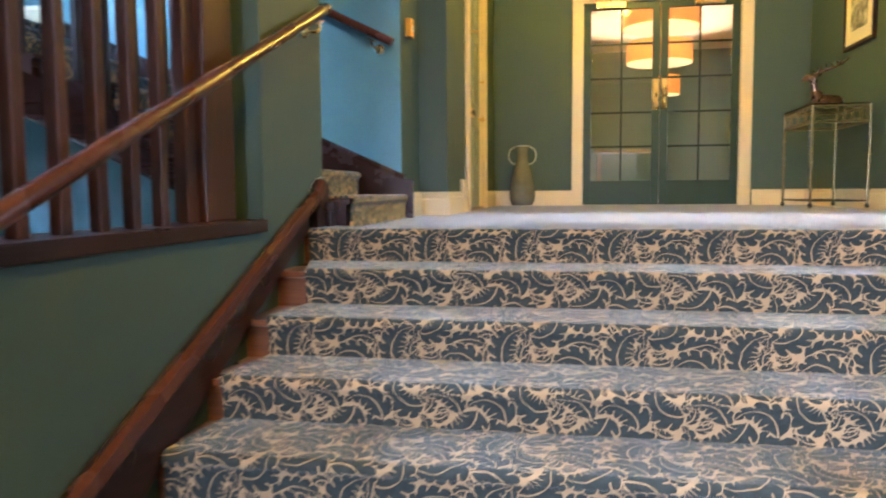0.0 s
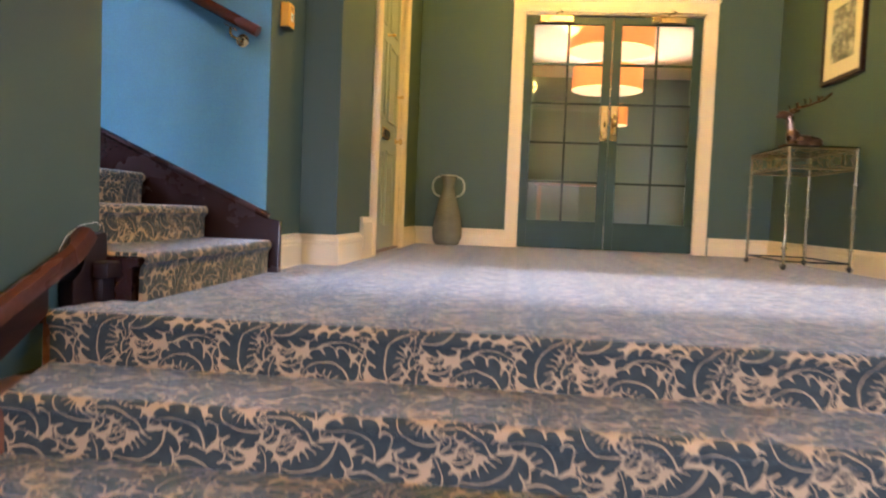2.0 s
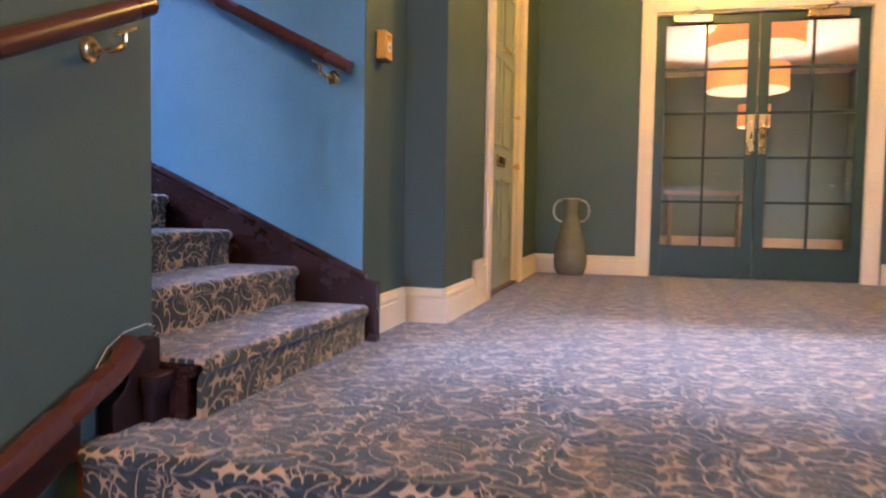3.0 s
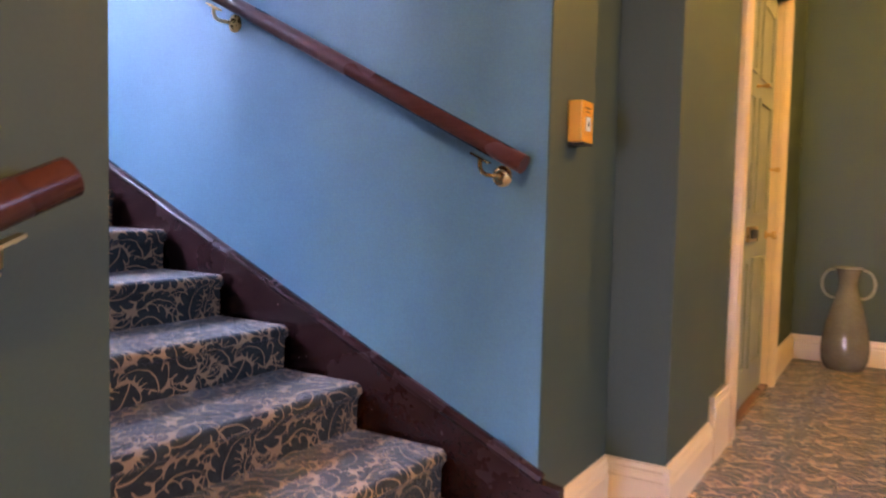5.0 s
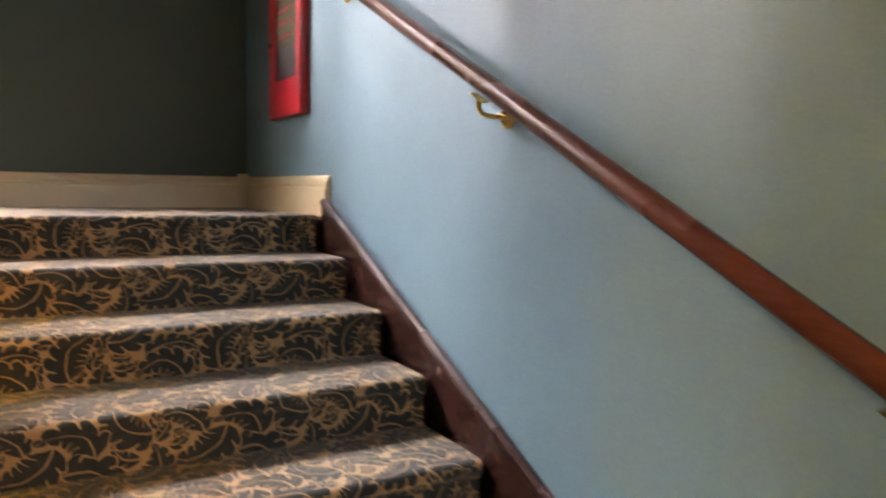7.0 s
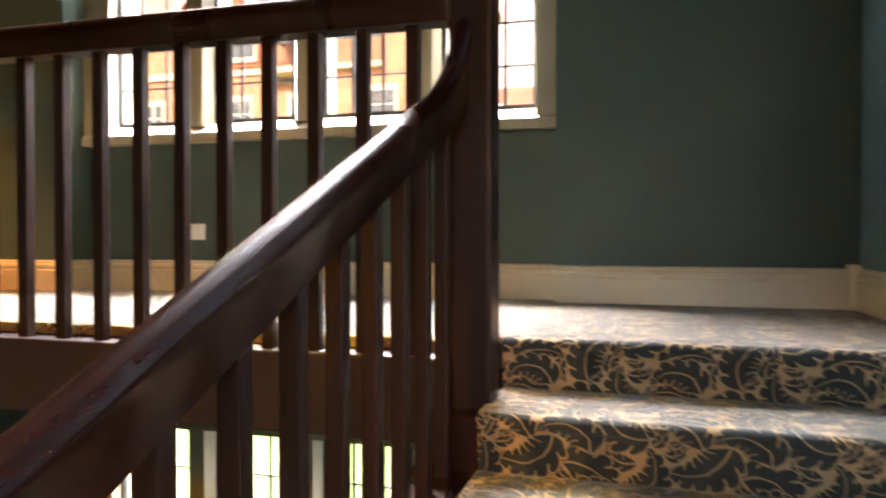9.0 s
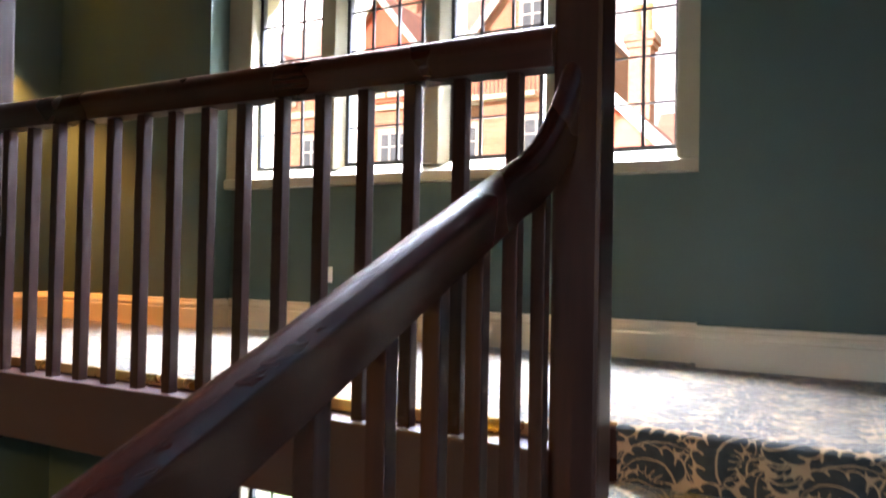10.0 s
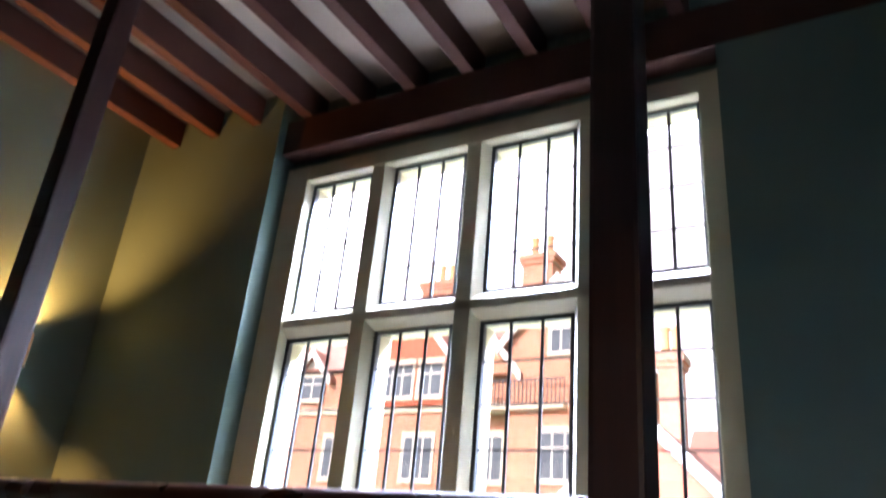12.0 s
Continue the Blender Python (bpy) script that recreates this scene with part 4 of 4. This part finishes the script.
# door closers above the glazed doors
for x0, x1 in ((0.39, 0.71), (1.46, 1.77)):
    cl = thing("door_closer", ((x0 + x1) / 2, DY - 0.03, 2.21), "brass-coloured overhead door closer on the green door", "door closer")
    part("body", boxes((x0, x1, DY - 0.075, DY - 0.021, 2.212, 2.272), bevel=0.006), M_BRASS, cl)
    xm = (x0 + x1) / 2
    part("arm", tube([(xm, DY - 0.05, 2.272), (xm - 0.01, DY - 0.09, 2.288), (xm + 0.05, DY - 0.16, 2.292), (xm + 0.02, 8.36, 2.325)], 0.008, 8), M_CHROME, cl, "jointed metal arm", True)


# pendant drum lamps in the room beyond
def pendant(x, y, z, r, h):
    p = thing("pendant_lamp", (x, y, z), "large lit drum pendant lamp with an orange shade", "pendant lamp", "drum lamps in the next room")
    part("shade", lathe([(r - 0.004, 0), (r, 0), (r, h), (r - 0.004, h), (r - 0.004, 0)], 40, (x, y, z), closed=False), M_SHADE, p, "glowing orange fabric shade", True)
    part("diffuser", lathe([(0.0015, 0), (r - 0.005, 0.0), (r - 0.005, 0.008), (0.0015, 0.008)], 40, (x, y, z - 0.012)), M_GLOW, p, "bright round diffuser", True)
    if r > 0.3:
        lamp("pendant_bulb", "POINT", pose(x, y, z + 0.14), 190, (1.0, 0.72, 0.36), 0.03)
    part("flex", tube([(x, y, z + h), (x, y, 2.9)], 0.006, 6), M_BLACK, p)


pendant(1.30, 10.2, 2.34, 0.50, 0.30)
pendant(1.52, 12.4, 2.24, 0.52, 0.32)
pendant(1.86, 14.2, 1.95, 0.24, 0.34)
# low marble-topped console and lit table lamp glimpsed beyond the doors
lc = thing("lounge_console", (1.1, 13.9, 0), "cream painted side table under a lamp beyond the doors", "side table")
part("top", boxes((0.55, 1.75, 13.7, 14.2, 0.86, 0.92), bevel=0.01), M_STONE, lc)
for x in (0.6, 1.64):
    part("leg", boxes((x, x + 0.06, 13.75, 14.15, 0.0, 0.86), bevel=0.006), M_STONE, lc)
# ---- landing things ----
rc = thing("fire_cabinet", (-3.98, WALLY, 1.8), "red wall cabinet with a dark glazed door and a notice", "fire cabinet")
RX0, RX1, RZ0, RZ1 = -4.22, -3.76, 1.80, 2.75
ry = WALLY - 0.045
part("body", boxes((RX0, RX1, ry + 0.012, WALLY - 0.001, RZ0, RZ1), bevel=0.005), M_RED, rc)
frame_ = part("door_frame", boxes((RX0, RX0 + 0.11, ry, ry + 0.012, RZ0, RZ1), (RX1 - 0.06, RX1, ry, ry + 0.012, RZ0, RZ1), (RX0 + 0.11, RX1 - 0.06, ry, ry + 0.012, RZ0, RZ0 + 0.17), (RX0 + 0.11, RX1 - 0.06, ry, ry + 0.012, RZ1 - 0.08, RZ1), bevel=0.003), M_RED, rc)
part("window_pane", boxes((RX0 + 0.11, RX1 - 0.06, ry + 0.004, ry + 0.012, RZ0 + 0.17, RZ1 - 0.08)), M_BLACK, frame_, "dark glazed panel")
part("notice", boxes((RX0 + 0.13, RX1 - 0.08, ry + 0.002, ry + 0.004, RZ0 + 0.32, RZ0 + 0.60)), M_VASE, frame_, "printed notice sheet")
for z in (0.36, 0.42, 0.48, 0.54):
    part("print_bar", boxes((RX0 + 0.15, RX1 - 0.12, ry + 0.001, ry + 0.002, RZ0 + z, RZ0 + z + 0.012)), M_RED, frame_, "faded red print")
part("lock", tube([(RX0 + 0.05, ry, RZ0 + 0.35), (RX0 + 0.05, ry - 0.012, RZ0 + 0.35)], 0.012, 12), M_CHROME, frame_, "small chrome lock", True)

so = thing("wall_socket", (RX, 1.31, 1.64), "small white wall socket plate below the window", "socket")
part("plate", boxes((RX + 0.001, RX + 0.011, 1.265, 1.352, 1.642, 1.730), bevel=0.003), M_PAPER, so)
part("switch", boxes((RX + 0.011, RX + 0.014, 1.315, 1.335, 1.70, 1.72)), M_PAPER, so)

M_COPPER = painted("orange_lamp_shell", (0.62, 0.24, 0.06), 0.4, 0.15, 8, 80, 0.05)
SX, SY, SZ = -4.23, -0.80, 3.2
sc = thing("wall_lamp", (SX, SY, SZ), "lit copper-coloured up and down wall lamp", "wall lamp")
part("back_plate", boxes((SX - 0.05, SX + 0.05, SY + 0.001, SY + 0.015, SZ - 0.10, SZ + 0.10), bevel=0.004), M_BRASS, sc)
part("shell", lathe([(0.060, -0.10), (0.064, -0.10), (0.064, 0.10), (0.060, 0.10), (0.060, 0.02), (0.060, -0.02)], 24, (SX, SY + 0.085, SZ)), M_COPPER, sc, "round copper shell", True)
part("bulb", lathe([(0.01, -0.085), (0.03, -0.075), (0.03, 0.075), (0.01, 0.085)], 14, (SX, SY + 0.085, SZ)), M_GLOW, sc, "lit bulb", True)
lamp("wall_lamp_up", "SPOT", look((SX, SY + 0.085, SZ + 0.112), (SX - 0.02, SY + 0.085, SZ + 2)), 125, (1.0, 0.48, 0.12), 0.03, angle=122, blend=0.85)
lamp("wall_lamp_down", "SPOT", look((SX, SY + 0.085, SZ - 0.112), (SX - 0.02, SY + 0.085, SZ - 2)), 75, (1.0, 0.47, 0.12), 0.03, angle=110, blend=0.6)

# bracketed head of the far newel and its small lamp
for s in (-1, 1):
    part("bracket", prism([(0.93 + s * 0.064, 4.50), (0.93 + s * 0.064, 4.86), (0.93 + s * 0.26, 4.86), (0.93 + s * 0.20, 4.76), (0.93 + s * 0.10, 4.66)], 0, NX - 0.04, NX + 0.04, 0.006), M_WOOD_Z, newel2)

# loose white cable looped by the end block
cable = [(WALLX + 0.012, 3.335, 0.245), (WALLX + 0.016, 3.30, 0.255), (WALLX + 0.012, 3.22, 0.245), (WALLX + 0.010, 3.16, 0.215), (WALLX + 0.010, 3.12, 0.17), (WALLX + 0.012, 3.10, 0.125)]
tagged(part("cable", tube(cable, 0.0012, 6), M_PAPER, None, "", True), "thin loose white cable over the end block", "cable")

# ---- outside the windows ----
M_BRICK, n_, l_, p_ = material("red_brick_wall")
v_ = n_.new("ShaderNodeTexCoord").outputs["Object"]
sp_ = n_.new("ShaderNodeSeparateXYZ")
l_.new(v_, sp_.inputs[0])
mp_ = n_.new("ShaderNodeCombineXYZ")
l_.new(sp_.outputs[1], mp_.inputs[0])
l_.new(sp_.outputs[2], mp_.inputs[1])
br = n_.new("ShaderNodeTexBrick")
br.inputs["Scale"].default_value = 1.0
br.inputs["Brick Width"].default_value, br.inputs["Row Height"].default_value = 0.23, 0.075
br.inputs["Mortar Size"].default_value = 0.008
br.inputs["Color1"].default_value, br.inputs["Color2"].default_value = (0.40, 0.13, 0.065, 1), (0.52, 0.20, 0.10, 1)
br.inputs["Mortar"].default_value = (0.48, 0.40, 0.32, 1)
l_.new(mp_.outputs[0], br.inputs["Vector"])
mx_ = n_.new("ShaderNodeMix")
mx_.data_type, mx_.blend_type = "RGBA", "MULTIPLY"
mx_.inputs["Factor"].default_value = 0.5
l_.new(br.outputs["Color"], mx_.inputs["A"])
l_.new(ramp(n_, l_, noise_tex(n_, l_, v_, 0.7, 5), [(0.3, (0.6, 0.6, 0.6)), (0.7, (1, 1, 1))]), mx_.inputs["B"])
l_.new(mx_.outputs["Result"], p_.inputs["Base Color"])
p_.inputs["Roughness"].default_value = 0.85
bump(n_, l_, br.outputs["Fac"], -0.4, 0.01, p_)
M_TILE = painted("clay_roof_tiles", (0.26, 0.12, 0.085), 0.8, 0.3, 1.2, 14, 0.5)
M_HUNG = painted("red_hung_tiles", (0.50, 0.11, 0.055), 0.75, 0.25, 1.5, 16, 0.4)
M_LIME = painted("pale_limestone", (0.52, 0.46, 0.35), 0.8, 0.1, 2, 60, 0.2)
M_WHITE = painted("white_exterior_paint", (0.58, 0.56, 0.52), 0.5, 0.05, 2, 60, 0.1)
M_DARKGLASS = painted("dark_reflecting_panes", (0.10, 0.12, 0.14), 0.08, 0.3, 1.2, 30, 0.02)
M_GRASS = painted("mown_grass", (0.085, 0.16, 0.022), 0.9, 0.35, 1.2, 40, 0.6)
M_PATH = painted("pale_paving", (0.42, 0.38, 0.30), 0.85, 0.15, 1.0, 30, 0.3)
M_POT = painted("clay_chimney_pot", (0.55, 0.30, 0.14), 0.8, 0.15, 3, 40, 0.2)
GZ = -2.2
tagged(part("ground", boxes((-400, -5.3, -300, 300, GZ - 0.3, GZ)), M_GRASS), "mown green lawn outside the windows", "ground", "", "structure")
tagged(part("path", boxes((-10.6, -5.6, -40, 40, GZ, GZ + 0.03)), M_PATH), "pale paved path beside the building", "path", "", "structure")
tagged(part("road", boxes((-22, -15.5, -120, 120, GZ, GZ + 0.02)), painted("grey_asphalt", (0.06, 0.06, 0.062), 0.9, 0.2, 1, 60, 0.3)), "grey asphalt road across the lawn", "road", "", "structure")


def ext_window(parent, x, y, z, w, h, cols):
    win = part("window", boxes((x, x + 0.08, y - w / 2 - 0.12, y + w / 2 + 0.12, z - 0.15, z), (x, x + 0.06, y - w / 2 - 0.12, y + w / 2 + 0.12, z + h, z + h + 0.18), (x, x + 0.05, y - w / 2 - 0.12, y - w / 2, z, z + h), (x, x + 0.05, y + w / 2, y + w / 2 + 0.12, z, z + h)), M_LIME, parent, "pale stone window surround")
    bars = [(x - 0.02, x + 0.03, y - w / 2 + w * i / cols - 0.035, y - w / 2 + w * i / cols + 0.035, z, z + h) for i in range(cols + 1)]
    bars += [(x - 0.02, x + 0.03, y - w / 2, y + w / 2, z + h * q - 0.03, z + h * q + 0.03) for q in (0.02, 0.66, 0.98)]
    part("sash", boxes(*bars), M_WHITE, win)
    part("pane", boxes((x - 0.02, x + 0.01, y - w / 2, y + w / 2, z, z + h)), M_DARKGLASS, win)


def chimney(parent, x, y, z0, z1, wx, wy, pots):
    st = part("chimney", boxes((x - wx / 2, x + wx / 2, y - wy / 2, y + wy / 2, z0, z1 - 0.5), (x - wx / 2 - 0.1, x + wx / 2 + 0.1, y - wy / 2 - 0.1, y + wy / 2 + 0.1, z1 - 0.5, z1 - 0.3), (x - wx / 2 - 0.18, x + wx / 2 + 0.18, y - wy / 2 - 0.18, y + wy / 2 + 0.18, z1 - 0.3, z1), bevel=0.02), M_BRICK, parent)
    for i in range(pots):
        py = y + (i - (pots - 1) / 2) * wy / pots
        part("chimney_pot", lathe([(0.2, 0), (0.17, 0.1), (0.15, 0.9), (0.19, 0.95), (0.19, 1.1), (0.12, 1.1)], 12, (x, py, z1)), M_POT, st, "clay chimney pot", True)


def gable(parent, x, y, half, z0, z1, depth, face):
    """A cross gable: a triangular front with barge boards, and its two roof slopes running back."""
    part("gable_front", prism([(y - half, z0), (y + half, z0), (y, z1)], 0, x - 0.3, x), face, parent)
    for s in (-1, 1):
        part("roof_slope", prism([(y, z1 + 0.12), (y, z1 - 0.12), (y + s * (half + 0.35), z0 - 0.35), (y + s * (half + 0.35), z0 - 0.12)], 0, x - depth, x + 0.35), M_TILE, parent)
        part("barge_board", prism([(y, z1 + 0.16), (y, z1 - 0.28), (y + s * (half + 0.35), z0 - 0.52), (y + s * (half + 0.35), z0 - 0.08)], 0, x + 0.35, x + 0.43), M_WHITE, parent, "white barge board")


hs = thing("brick_mansion", (-33, -15, GZ), "red brick mansion with tiled roofs, gables and tall chimneys", "house")
part("wall", boxes((-42, -30, -34, -5.0, GZ, 11.0)), M_BRICK, hs)
part("roof", prism([(-29.6, 10.9), (-35.0, 15.2), (-42.4, 10.9)], 1, -34.4, -9.6), M_TILE, hs, "brown clay tile roof")
part("string_course", boxes((-30, -29.85, -34, -5.0, 8.75, 9.05)), M_LIME, hs)
part("string_course", boxes((-30, -29.88, -34, -5.0, 4.9, 5.1)), M_LIME, hs)
gable(hs, -29.7, -14.7, 2.1, 11.3, 14.0, 6, M_HUNG)
part("tile_hanging", boxes((-30, -29.72, -16.8, -12.6, 9.05, 11.3)), M_HUNG, hs, "red tile-hung upper wall")
gable(hs, -29.9, -20.5, 1.0, 10.6, 11.9, 4, M_WHITE)
gable(hs, -29.4, -10.2, 1.1, 10.2, 11.8, 4, M_BRICK)
part("wing_wall", boxes((-38, -29.3, -9.4, -4.6, GZ, 11.4)), M_BRICK, hs)
gable(hs, -29.3, -7.2, 2.3, 11.4, 14.2, 8, M_BRICK)
ext_window(hs, -29.68, -15.3, 9.4, 1.7, 1.6, 3)
ext_window(hs, -29.68, -13.5, 9.4, 1.2, 1.6, 2)
ext_window(hs, -29.28, -7.1, 10.9, 0.9, 1.6, 2)
ext_window(hs, -29.88, -20.5, 9.5, 1.3, 1.2, 2)
for y in (-22.5, -18.5, -14.0, -10.6):
    ext_window(hs, -29.96, y, 5.8, 1.5, 1.9, 3)
    ext_window(hs, -29.96, y, 1.4, 1.5, 2.2, 3)
ext_window(hs, -29.26, -7.1, 5.8, 1.6, 1.9, 3)
chimney(hs, -31.5, -9.0, 10, 16.3, 1.1, 1.5, 2)
chimney(hs, -35, -16.6, 13, 17.2, 1.0, 1.9, 3)
bal_ = part("balcony", boxes((-29.85, -28.9, -12.2, -6.8, 8.55, 8.75)), M_LIME, hs, "stone balcony with iron rail")
part("rail", boxes(*[(-28.95, -28.92, -12.2 + i * 0.18, -12.17 + i * 0.18, 8.75, 9.7) for i in range(31)], (-28.97, -28.90, -12.2, -6.8, 9.7, 9.76)), M_LEAD, bal_)

h2 = thing("brick_cottage", (-24, -1.8, GZ), "lower red brick house with white barge boards and one chimney", "house")
part("wall", boxes((-30, -23, -3.7, 0.05, GZ, 4.2)), M_BRICK, h2)
gable(h2, -22.9, -2.0, 2.3, 4.4, 6.8, 7, M_HUNG)
chimney(h2, -27.5, -2.24, 5, 9.9, 0.8, 0.75, 2)
ext_window(h2, -22.88, -1.8, 2.0, 1.2, 1.3, 3)
h3 = thing("distant_house", (-60, 2, GZ), "distant house with a long tiled roof", "house")
part("wall", boxes((-70, -60, -9, 14, GZ, 10)), M_BRICK, h3)
part("roof", prism([(-59.6, 10), (-65, 14.8), (-70.4, 10)], 1, -9.4, 14.4), M_TILE, h3)
